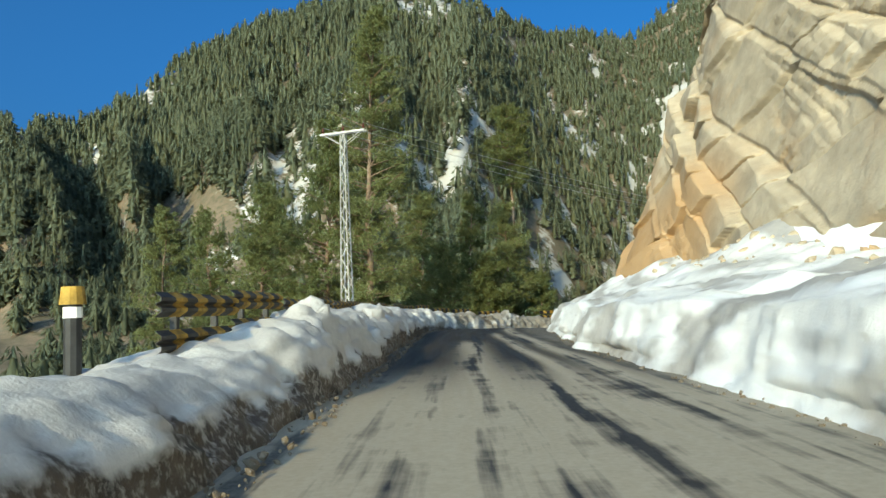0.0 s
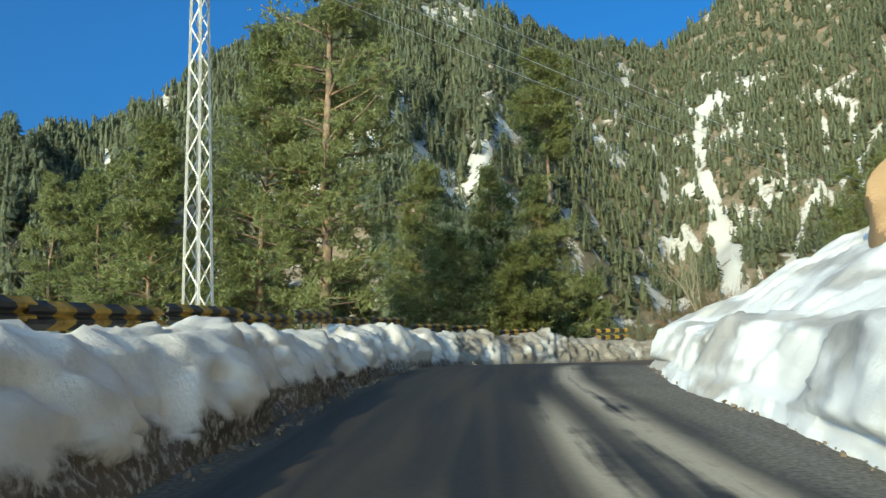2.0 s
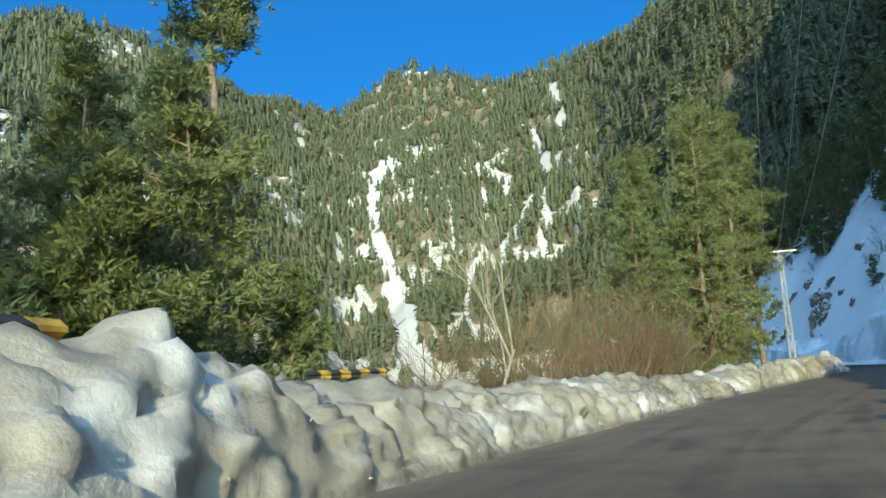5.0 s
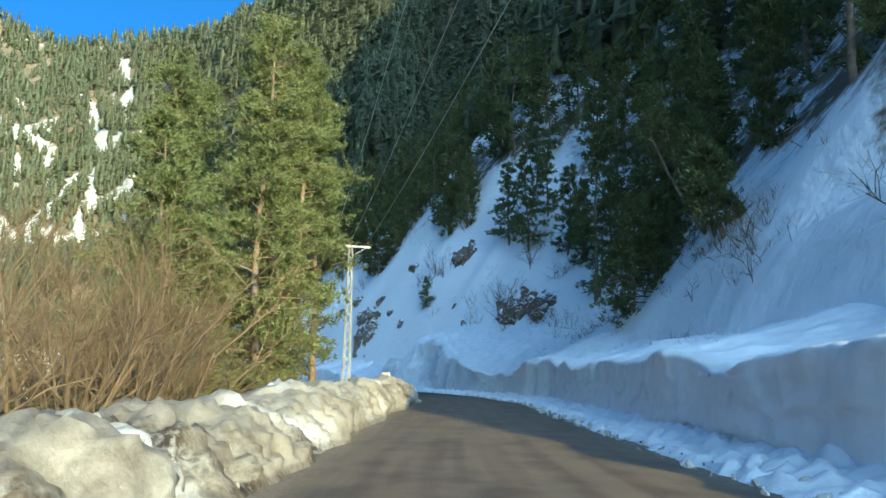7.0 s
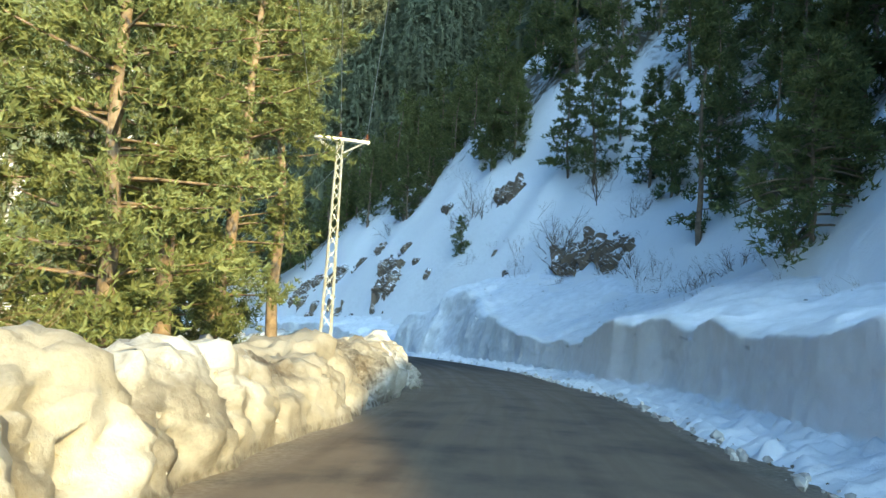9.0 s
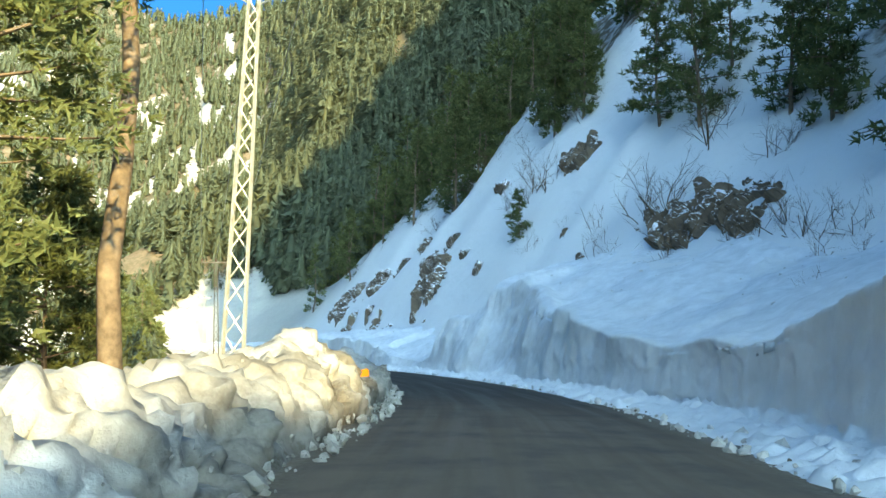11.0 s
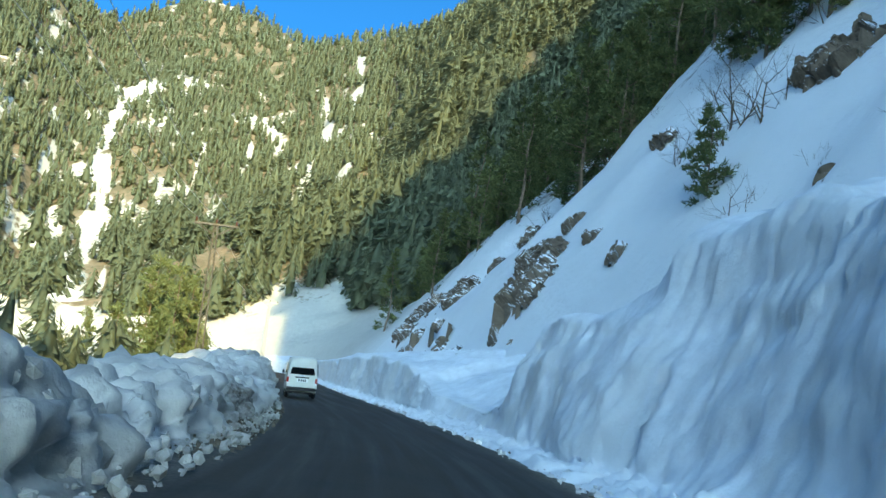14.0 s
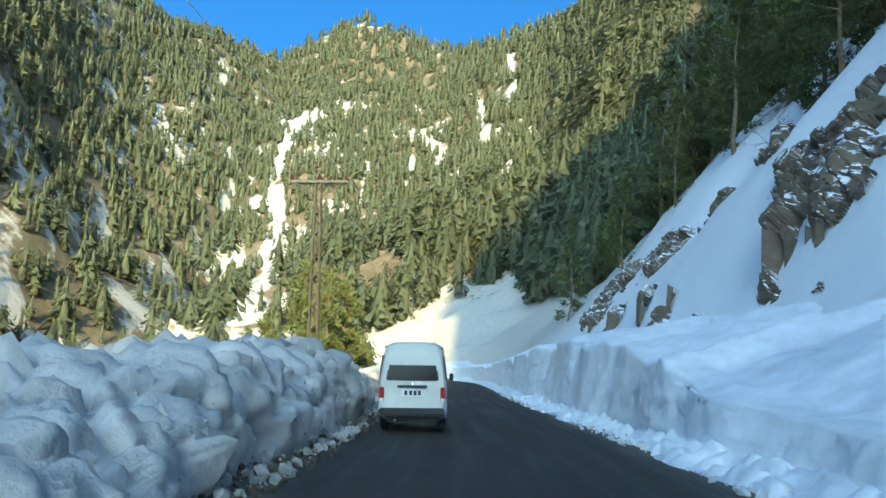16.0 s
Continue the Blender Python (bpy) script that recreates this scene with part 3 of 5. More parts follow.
# ---- far woods ----
def woods(name, label, x, y, z, h, rng, mat, limbs=26, core=1.0):
    """Many small conifers in one mesh: stacked skirts of foliage with ragged sprays round them."""
    n = len(x)
    wid = h * rng.uniform(0.17, 0.40, n)
    at = np.stack([x, y, z], 1)
    vs, local, count = [], [], 0
    lean = rng.normal(size=(n, 2)) * 0.02 * h[:, None]
    sides = 5
    spin = rng.uniform(0, 6.283, n)
    rings = ((0.10, 0.62), (0.30, 0.90), (0.60, 0.55), (0.84, 0.22))
    for lo, r in rings:
        for k in range(sides):
            a = spin + k * 6.283 / sides + rng.normal(0, 0.25, n)
            q = wid * r * core * rng.uniform(0.7, 1.2, n)
            vs.append(at + np.stack([lean[:, 0] * lo + q * np.cos(a), lean[:, 1] * lo + q * np.sin(a), h * (lo + rng.uniform(-0.06, 0.06, n))], 1))
    vs.append(at + np.stack([lean[:, 0], lean[:, 1], h * rng.uniform(0.94, 1.0, n)], 1))
    for j in range(len(rings) - 1):
        for k in range(sides):
            p, q = j * sides + k, j * sides + (k + 1) % sides
            local += [(p, q, q + sides), (p, q + sides, p + sides)]
    count = len(rings) * sides
    local += [(count - sides + k, count - sides + (k + 1) % sides, count) for k in range(sides)]
    count += 1
    for k in range(limbs):
        f = np.clip((k + rng.uniform(0, 1, n)) / limbs, 0.03, 0.97) * 0.84 + 0.10
        reach = wid * np.minimum(1.0, 1.5 * (1.07 - f)) ** 0.7 * min(1.0, 0.8 + k / limbs) * rng.uniform(0.7, 1.15, n)
        a, open_ = rng.uniform(0, 6.283, n), rng.uniform(0.25, 0.5, n) * min(1.0, (24 / limbs) ** 0.6)
        inner = reach * rng.uniform(0.2, 0.45, n) * (1.0 if limbs < 60 else 1.5)
        vs.append(at + np.stack([lean[:, 0] * f + inner * np.cos(a), lean[:, 1] * f + inner * np.sin(a), np.minimum(h * (f + rng.uniform(0.02, 0.08, n)), h)], 1))
        drop = reach * rng.uniform(-0.1, 0.5, n)
        for sgn in (-1, 1):
            q = reach * rng.uniform(0.8, 1.12, n)
            vs.append(at + np.stack([lean[:, 0] * f + q * np.cos(a + sgn * open_), lean[:, 1] * f + q * np.sin(a + sgn * open_), h * f - drop * rng.uniform(0.6, 1.3, n)], 1))
        local.append((count, count + 1, count + 2))
        count += 3
    v = np.stack(vs, 1)
    f = (np.arange(n)[:, None, None] * count + np.array(local)[None]).reshape(-1, 3)
    ob = big_mesh(name, v.reshape(-1, 3), f, mat, True)
    return tagged(ob, label, "forest", kind="stuff")


def far_woods(tries, seed):
    rng = np.random.default_rng(seed)
    az = rng.uniform(-75, 62, tries)
    rr, ff = (np.interp(az, RA[:, 0], RA[:, i]) for i in (2, 3))
    u = rng.uniform(0.0, 1.0, tries) ** np.where((az > 4) & (az < 36), 0.45, 0.7)
    r = ff + u * (rr - ff)
    x, y = HUB[0] + r * np.sin(np.radians(az)), HUB[1] + r * np.cos(np.radians(az))
    d = to_road(x, y)[0]
    near_end = np.hypot(x - 105, y - 190) < 185
    keep = (r > 285) & ~near_end & ((d < -28) | (r > 330) | ((y > 262) & (np.abs(d) > 30))) & (rng.uniform(0, 1, tries) < np.clip(r / 430, 0.4, 1))
    x, y, az, r = x[keep], y[keep], az[keep], r[keep]
    z = far_z(x, y)[0]
    el = np.degrees(np.arctan2(z - HUB[2], r))
    bare = ((gully(az, el) > rng.uniform(0.3, 0.85, len(x))) & (rng.uniform(0, 1, len(x)) > 0.05)) | (cleared(az, el) > 0.4)
    open_wood = ((fbm(x / 60, y / 60, 0, 3, 11) > 0.28) & (az < 6)) | ((fbm(x / 24, y / 24, z / 24, 3, 13) > table(z, [(0, 0.02), (60, 0.12), (140, 0.3)])) & (az >= 6))
    sparse = (az < -12) & (r < 480) & (rng.uniform(0, 1, len(x)) < 0.45)
    keep = ~bare & ~sparse & (~open_wood | (rng.uniform(0, 1, len(x)) < 0.3)) & (z > -50)
    x, y, z = x[keep], y[keep], z[keep]
    dist = np.minimum(np.hypot(x - HUB[0], y - HUB[1]), np.hypot(x - 90, y - 146))
    for lo, hi, limbs, core in ((0, 310, 64, 0.35), (310, 480, 40, 0.45), (480, 5000, 20, 0.55)):
        q = (dist >= lo) & (dist < hi)
        woods("far_woods", "dense green conifer forest on the far mountainside", x[q], y[q], z[q], 6 + 14 * rng.beta(1.6, 1.8, q.sum()), rng, M_FAR_LEAF, limbs, core)


def ridge_woods(tries, seed):
    rng = np.random.default_rng(seed)
    x, y = rng.uniform(20, 295, tries), rng.uniform(-20, 340, tries)
    z, d, kk = ground_z(x, y)
    keep = (d > 40) & (rng.uniform(0, 1, tries) < 0.9) & ((CY[kk] > 118) | (z + 8 < spur_shadow_cap(x, y)))
    x, y, z = x[keep], y[keep], z[keep]
    return woods("ridge_woods", "dark conifer forest on the shaded ridge", x, y, z, rng.uniform(9, 17, len(x)), rng, M_FAR_LEAF, 44, 0.45)


far_woods(48000, 21)
ridge_woods(5600, 22)

# ---- snow thrown up along the road ----
BANK = [(-60, 1.2), (0, 0.95), (5, 1.0), (9, 0.95), (13, 1.05), (16, 1.32), (20, 1.42), (24, 1.45), (28, 1.6), (34, 1.5), (42, 1.35), (58, 1.4), (63, 1.45), (66, 1.75), (71, 1.55), (75, 1.35), (79, 1.35), (83, 1.15), (88, 0.95), (92, 1.0), (100, 1.1),
        (105, 1.25), (110, 1.0), (116, 1.25), (119.5, 1.3), (121.5, 0.75), (124.5, 0.6), (127.5, 1.0), (129.5, 1.25), (132, 1.1), (138, 0.75), (143, 0.9), (147, 1.15), (151, 0.8), (155, 1.1), (160, 1.35), (164, 0.9), (168, 1.15), (174, 1.0), (190, 1.1), (300, 1.0)]
LUMP = [(-60, 0.12), (8, 0.14), (14, 0.24), (50, 0.26), (66, 0.36), (84, 0.34), (104, 0.33), (110, 0.38), (120, 0.38), (126, 0.34), (132, 0.34), (170, 0.38), (300, 0.30)]


def cells(u, v, seed):
    """Nearest and second nearest jittered cell: two distances and the nearest one's number."""
    iu, iv = np.floor(u), np.floor(v)
    d1, d2, who = np.full(u.shape, 9.0), np.full(u.shape, 9.0), np.zeros(u.shape)
    cu, cv = np.zeros(u.shape), np.zeros(u.shape)
    for du in (-1, 0, 1):
        for dv in (-1, 0, 1):
            a, b = iu + du, iv + dv
            r = [np.modf(np.abs(np.sin(a * 12.9898 + b * 78.233 + seed * 3.1 + q) * 43758.5453))[0] for q in (0.0, 1.3, 2.7)]
            pu, pv = a + 0.15 + 0.7 * r[0], b + 0.15 + 0.7 * r[1]
            d = np.hypot(u - pu, v - pv)
            near = d < d1
            d2 = np.where(near, d1, np.minimum(d2, d))
            who, cu, cv = np.where(near, r[2], who), np.where(near, u - pu, cu), np.where(near, v - pv, cv)
            d1 = np.where(near, d, d1)
    return d1, d2, who, cu, cv


def cells3(p, seed):
    """Jittered 3D cells: nearest and second nearest distance, the nearest one's number and the lean of its face."""
    i = np.floor(p)
    d1, d2, who, lean = np.full(p.shape[:-1], 9.0), np.full(p.shape[:-1], 9.0), np.zeros(p.shape[:-1]), np.zeros(p.shape[:-1])
    for da in (-1, 0, 1):
        for db in (-1, 0, 1):
            for dc in (-1, 0, 1):
                c = i + (da, db, dc)
                key = c @ np.array([12.9898, 78.233, 37.719]) + seed
                r = [np.modf(np.abs(np.sin(key + q) * 43758.5453))[0] for q in (0.0, 1.3, 2.7, 4.1)]
                off = p - c - 0.1 - 0.8 * np.stack(r[:3], -1)
                d = np.linalg.norm(off, axis=-1)
                near = d < d1
                d2 = np.where(near, d1, np.minimum(d2, d))
                lean = np.where(near, (off * (np.stack((r[3], r[0], r[1]), -1) - 0.5)).sum(-1), lean)
                who, d1 = np.where(near, r[3], who), np.where(near, d, d1)
    return d1, d2, who, lean


def pushed(v, amount):
    """Points of a sheet (n x m x 3) moved along its own normals."""
    n = np.cross(np.gradient(v, axis=0), np.gradient(v, axis=1))
    n /= np.linalg.norm(n, axis=-1)[..., None] + 1e-9
    return v + n * amount[..., None]


def chunky(v, size, seed):
    """Heaped broken snow: rounded blocks of about the given size with hollows between."""
    p = v / size
    p = p + 0.35 * np.stack([fbm(p[..., 0], p[..., 1], p[..., 2] + 7 * q, 2, seed + q) for q in range(3)], -1)
    d1, d2, who, _ = cells3(p, seed)
    return (who - 0.45) * 0.7 * smooth01(d2 - d1, 0.0, 0.35) + 0.9 * (0.35 - d1 * d1) - 0.4 * (1 - smooth01(d2 - d1, 0.0, 0.30))


def shards(v, size, seed):
    """Broken, angular snow: tilted flat faces with clefts between them."""
    p = v / size
    p = p + 0.30 * np.stack([fbm(p[..., 0] * 0.8, p[..., 1] * 0.8, p[..., 2] * 0.8 + 7 * q, 3, seed + q) for q in range(3)], -1)
    d1, d2, who, lean = cells3(p, seed)
    return 0.65 * (who - 0.5) + 1.5 * lean - 0.22 * (1 - smooth01(d2 - d1, 0.0, 0.14))


def left_bank():
    k = np.where((FCY >= -14) & (FCY <= 300))[0]
    m = 48
    w = np.linspace(0, 1, m) ** 1.15
    y, h, lump = FCY[k], table(FCY[k], BANK), table(FCY[k], LUMP)
    # profile: steep face to the road, rounded crest, long back
    across = np.interp(w, [0, 0.08, 0.2, 0.34, 0.46, 0.62, 0.8, 1], [0, 0.12, 0.35, 0.75, 1.35, 2.3, 3.6, 5.6])
    rise = np.interp(w, [0, 0.08, 0.2, 0.34, 0.46, 0.62, 0.8, 1], [-0.05, 0.2, 0.55, 0.86, 1.0, 0.86, 0.45, -0.35])
    s = FS[k][:, None]
    a, b = np.broadcast_to(across[None], (len(k), m)), np.broadcast_to(rise[None], (len(k), m))
    wide = 1 + 0.25 * fbm(s / 9, 0.3, 0, 2, 31) + 0 * a
    edge = 0.25 * fbm(s / 2.3, 1.7, 0, 3, 33)
    crest = 1 + (0.22 + 0.2 * smooth01(y, 116, 130))[:, None] * fbm(s / 4.5, 0, 0, 3, 39) * np.minimum(1, 0.4 + lump[:, None] * 2.2)
    o = -(HALF - 0.05 + edge + a * wide)
    xy = FC[k][:, None] + FRIGHT[k][:, None] * o[..., None]
    v = np.concatenate([xy, (FCZ[k][:, None] + h[:, None] * b * crest)[..., None]], -1)
    body = smooth01(w, 0.0, 0.12)[None] * (1 - 0.5 * smooth01(w, 0.8, 1.0))[None]
    soft = fbm(v[..., 0] / 1.7, v[..., 1] / 1.7, v[..., 2] / 1.2, 5, 35)
    sharp = 0.5 - np.abs(fbm(v[..., 0] / 0.6, v[..., 1] / 0.6, v[..., 2] / 0.5, 3, 36))
    fine = 0.5 - np.abs(fbm(v[..., 0] / 0.27, v[..., 1] / 0.27, v[..., 2] / 0.27, 2, 38))
    rough = (0.85 + 0.5 * smooth01(y, 124, 140))[:, None] * shards(v * (1, 1, 0.6), 1.3, 3.0) + (0.42 + 0.14 * smooth01(y, 95, 110))[:, None] * shards(v, 0.5, 9.0) + 0.22 * shards(v, 0.2, 15.0) + 0.42 * sharp + 0.30 * fine
    v = pushed(v, lump[:, None] * body * (0.75 * soft + 0.85 * rough))
    z = v[..., 2] - FCZ[k][:, None]
    early = (1 - smooth01(y, 40, 70))[:, None]
    line = 0.12 + 0.34 * early + (0.05 + 0.2 * early) * fbm(s / 0.7, 0, 0, 3, 41)
    dirt = np.clip(3.6 - 3.2 * z / np.maximum(line, 0.05), 0, 1) * (w[None] < 0.5) * (0.5 + 1.1 * early)
    dirt = np.clip(dirt + 1.1 * np.clip(fbm(v[..., 0] / 2.4, v[..., 1] / 2.4, v[..., 2] / 1.5, 3, 43) - 0.25, 0, 1) * (1 - 0.75 * early) * (1 + 1.4 * np.exp(-(((y - 72) / 10) ** 2)))[:, None], 0, 1.4)
    dirt = dirt + (0.30 * smooth01(y, 66, 78) * (1 - smooth01(y, 122, 130)))[:, None] * (1 + fbm(v[..., 0] / 0.9, v[..., 1] / 0.9, v[..., 2] / 0.9, 2, 45))
    # silt patches, heaviest where the sunlit stretch is dimmed by its colour
    silt_dim = np.clip(table(y, [(-60, 0.05), (55, 0.08), (68, 1.0), (102, 1.1), (112, 0.75), (120, 0.5), (132, 0.22), (145, 0.08)])[:, None] + table(y, [(50, 0.2), (68, 1.5), (110, 1.1), (130, 0.5), (145, 0.2)])[:, None] * fbm(v[..., 0] / 2.2, v[..., 1] / 2.2, v[..., 2] / 1.2, 4, 47), 0.05, 1)
    ob = big_mesh("snow_bank", v.reshape(-1, 3), grid_faces(len(k), m)[:, ::-1], M_SNOW, True, {"dirt": dirt, "silt_dim": silt_dim})
    tagged(ob, "lumpy ploughed snow bank with dirty grey-brown base", "snow bank", kind="structure")
    return v, y


BANK_AT, BANK_Y = left_bank()


def right_bank():
    k = np.where((FCY >= -14) & (FCY <= 300))[0]
    m = 84
    w = np.linspace(0, 1, m)
    y, wall, setb = FCY[k], table(FCY[k], WALL), table(FCY[k], SET)
    foot = table(FCY[k], FOOT)
    s = FS[k][:, None]
    # rubble apron, then the cut face, then the untouched snow above it
    tall = smooth01(wall, 2.8, 5.5)
    lean = 0.25 + 1.5 * tall + 0.3 * (1 - smooth01(y, 45, 72))
    knots = [0, 0.10, 0.16, 0.45, 0.5, 0.56, 1]
    across = np.stack([np.interp(w, knots, [0, sb * 0.8, sb, sb + ln, sb + ln + 0.35, sb + ln + 1.0, 10.2]) for sb, ln in zip(setb, lean)])
    rise = np.stack([np.interp(w, knots, [-0.04, 0.16, 0.26, hh * 0.94, hh * 1.0, hh + 0.12, hh + bb * min(HALF + 10.2 - 5, ff)]) for hh, bb, ff in zip(wall, table(y, BENCH), foot)])
    face = smooth01(w, 0.13, 0.2)[None] * (1 - smooth01(w, 0.46, 0.52))[None]
    face_on = smooth01(w, 0.13, 0.2)[None] * (1 - smooth01(w, 0.5, 0.85))[None]
    rubble = (1 - smooth01(w, 0.14, 0.2))[None]
    top = smooth01(w, 0.47, 0.56)[None]
    n_big, n_mid = fbm(s / 7, rise / 5, 0, 2, 51), fbm(s / 1.8, rise / 1.3, 0, 3, 53)
    flute = fbm(s / 0.7 + rise * 0.35, rise / 3.5, 0, 4, 55)
    n_top = fbm(s / 4.5, across / 4, 0, 3, 57)
    e1, e2, own, eu, ev = cells(s / 2.2 + rise * 0.20 + 0.3 * n_mid, rise / 1.2 + 0.3 * fbm(s / 1.1, rise / 1.1, 0, 2, 54) + 0 * s, 12.0)
    _, _, own2, hu, _ = cells(s / 0.9 + rise * 0.20 + 0.3 * n_mid, rise / 0.5 + 0 * s, 17.0)
    slabs = 0.8 * (own - 0.5) + 0.9 * (own - 0.5) * eu + 0.35 * ev - 0.15 * (1 - smooth01(e2 - e1, 0, 0.10)) + 0.22 * (own2 - 0.5) + 0.2 * (own2 - 0.5) * hu
    lump = np.abs(fbm(s / 0.45, across / 0.4, 0, 2, 59))
    o = FRE[k][:, None] - 0.05 + 0.3 * fbm(s / 3, 0, 0, 2, 61) + across + face_on * (0.30 * n_big * (1 + 1.2 * tall[:, None]) + (0.08 + 0.05 * tall[:, None]) * n_mid + 0.012 * smooth01(y, 50, 75)[:, None] * flute + (0.06 * smooth01(y, 76, 84)[:, None] + 0.07 * tall[:, None]) * slabs + 0.13 * (1 - smooth01(y, 50, 75))[:, None] * fbm(s / 1.3, rise / 0.8, 0, 2, 56))
    z = rise + rubble * lump * (0.03 + 0.19 * smooth01(y, 50, 75)[:, None]) * (w[None] > 0.01) + top * (n_top * 0.30 + 0.12 * fbm(s / 1.1, across / 0.9, 0, 3, 58)) + (w[None] > 0.4) * 0.30 * wall[:, None] * (0.4 - np.abs(fbm(s / 5.0, 0, 0, 2, 63))) * (1 - 0.8 * smooth01(w, 0.6, 1))[None]
    xy = FC[k][:, None] + FRIGHT[k][:, None] * o[..., None]
    v = np.concatenate([xy, (FCZ[k][:, None] + z)[..., None]], -1)
    v = pushed(v, (face * (0.08 + 0.07 * tall[:, None]) * smooth01(y, 50, 75)[:, None] + rubble * 0.10) * (0.5 * chunky(v, 1.6, 21.0) + 0.5 * chunky(v, 0.5, 25.0)))
    early = (1 - smooth01(y, 50, 75))[:, None]
    v = pushed(v, early * (1 - rubble) * (0.09 * shards(v * (1, 1, 0.7), 1.7, 31.0) + 0.05 * shards(v, 0.55, 35.0)))
    # brown streaks below the cliff, plus a darker colour for the grazing sun
    silt_dim = early * np.clip(0.36 + 0.3 * smooth01(w, 0.6, 0.9)[None] + 1.2 * (fbm(s / 2.6 + across / 3, across / 1.1 + rise / 1.6, 0, 4, 70) - 0.05), 0.12, 0.9)
    cut = smooth01(fbm(s / 2.0 + rise * 0.25, rise / 4.5, 0, 3, 67) + 0.42 - 0.75 * rise / np.maximum(wall[:, None], 1), 0.0, 0.07)
    plain_cut = smooth01(y, 76, 84)[:, None] * (1 - smooth01(y, 122, 130))[:, None]
    scars = smooth01(fbm(s / 0.35, rise / 2.5, 0, 2, 69), 0.45, 0.6)
    dirt = np.clip(0.5 * rubble * (0.3 + 0.7 * early) + face * (0.06 + 0.30 * np.maximum(cut, plain_cut) * (1 - 0.7 * scars) * (1 - early)) + 0.55 * early * face * np.clip(fbm(s / 2.5, rise / 0.8, 0, 3, 65) - 0.1, 0, 1), 0, 1)
    dirt = np.clip(dirt + early * (face + top) * (0.75 + 0.75 * smooth01(fbm(s / 2.6, across / 3 + rise / 1.5, 0, 3, 68), 0.1, 0.5)) + 0.35 * early * top * np.clip(fbm(s / 6, across / 2, 0, 3, 66) - 0.3, 0, 1), 0, 1)
    dirt = np.clip(dirt + 0.9 * early * smooth01(w, 0.78, 1.0)[None] * smooth01(y, 18, 30)[:, None] * np.clip(0.6 + fbm(s / 1.5, across / 1.5, 0, 3, 64), 0, 1), 0, 1.3)
    dirt = dirt * (1 - 0.85 * np.clip(silt_dim * 1.6, 0, 1))
    ob = big_mesh("snow_wall", v.reshape(-1, 3), grid_faces(len(k), m), M_WALL_SNOW, True, {"dirt": dirt, "silt_dim": silt_dim})
    tagged(ob, "cut wall of packed snow along the uphill road edge", "snow wall", kind="structure")
    return v, y


SLOPE_AT, SLOPE_Y = right_bank()


# ---- the ochre cliff ----
def cliff_relief(u, v, thick=2.0, length=3.2):
    """Slanting beds broken by joints: how far each block stands out, and a number for each block."""
    ca, sa = math.cos(0.95), math.sin(0.95)
    p, q = u * ca + v * sa, v * ca - u * sa
    q = q / thick + 0.35 * fbm(u / 14, v / 14, 0, 2, 4) + 0.02 * fbm(u / 1.2, v / 1.2, 0, 2, 6)
    bed = np.floor(q + 0.3 * np.sin(q * 1.7))
    luck = lambda n, k: np.modf(np.abs(np.sin(n * 12.9898 + k * 78.233) * 43758.5453))[0]
    g = q + 0.3 * np.sin(q * 1.7) - bed
    over = smooth01(g, 1 - 0.3 / thick, 1.0)

    def face(bed):
        """How far the blocks of one bed stand out, their numbers, and the distance to the nearest joint."""
        a = p / (length * (0.5 + luck(bed, 1))) + 7 * luck(bed, 2) + 0.03 * fbm(u / 1.5, v / 1.5, 3, 2, 8)
        block = np.floor(a)
        f = a - block
        who, then = luck(bed * 3.7 + block, 3), luck(bed * 3.7 + block + 1, 3)
        turn = smooth01(f, 1 - 0.18 / length, 1.0)
        tilt = (luck(bed + block, 5) - 0.5) * (f - 0.5) * (1 - turn) * smooth01(f, 0.0, 0.18 / length)
        return 0.8 * (luck(bed, 4) - 0.5) + 0.85 * (who + (then - who) * turn - 0.5) + 0.9 * tilt, who, np.minimum(f, 1 - f) * length

    (low, who, near), (high, who2, near2) = face(bed), face(bed + 1)
    rim = np.minimum(near, np.minimum(g, 1 - g) * thick)
    out = low + (high - low) * over + 0.3 * (g - 0.5) * (1 - over) * smooth01(g, 0.0, 0.2 / thick) - 0.30 * (1 - smooth01(rim, 0.0, 0.17))
    return out + 0.10 * fbm(u / 0.9, v / 1.1, 0, 3, 9), who


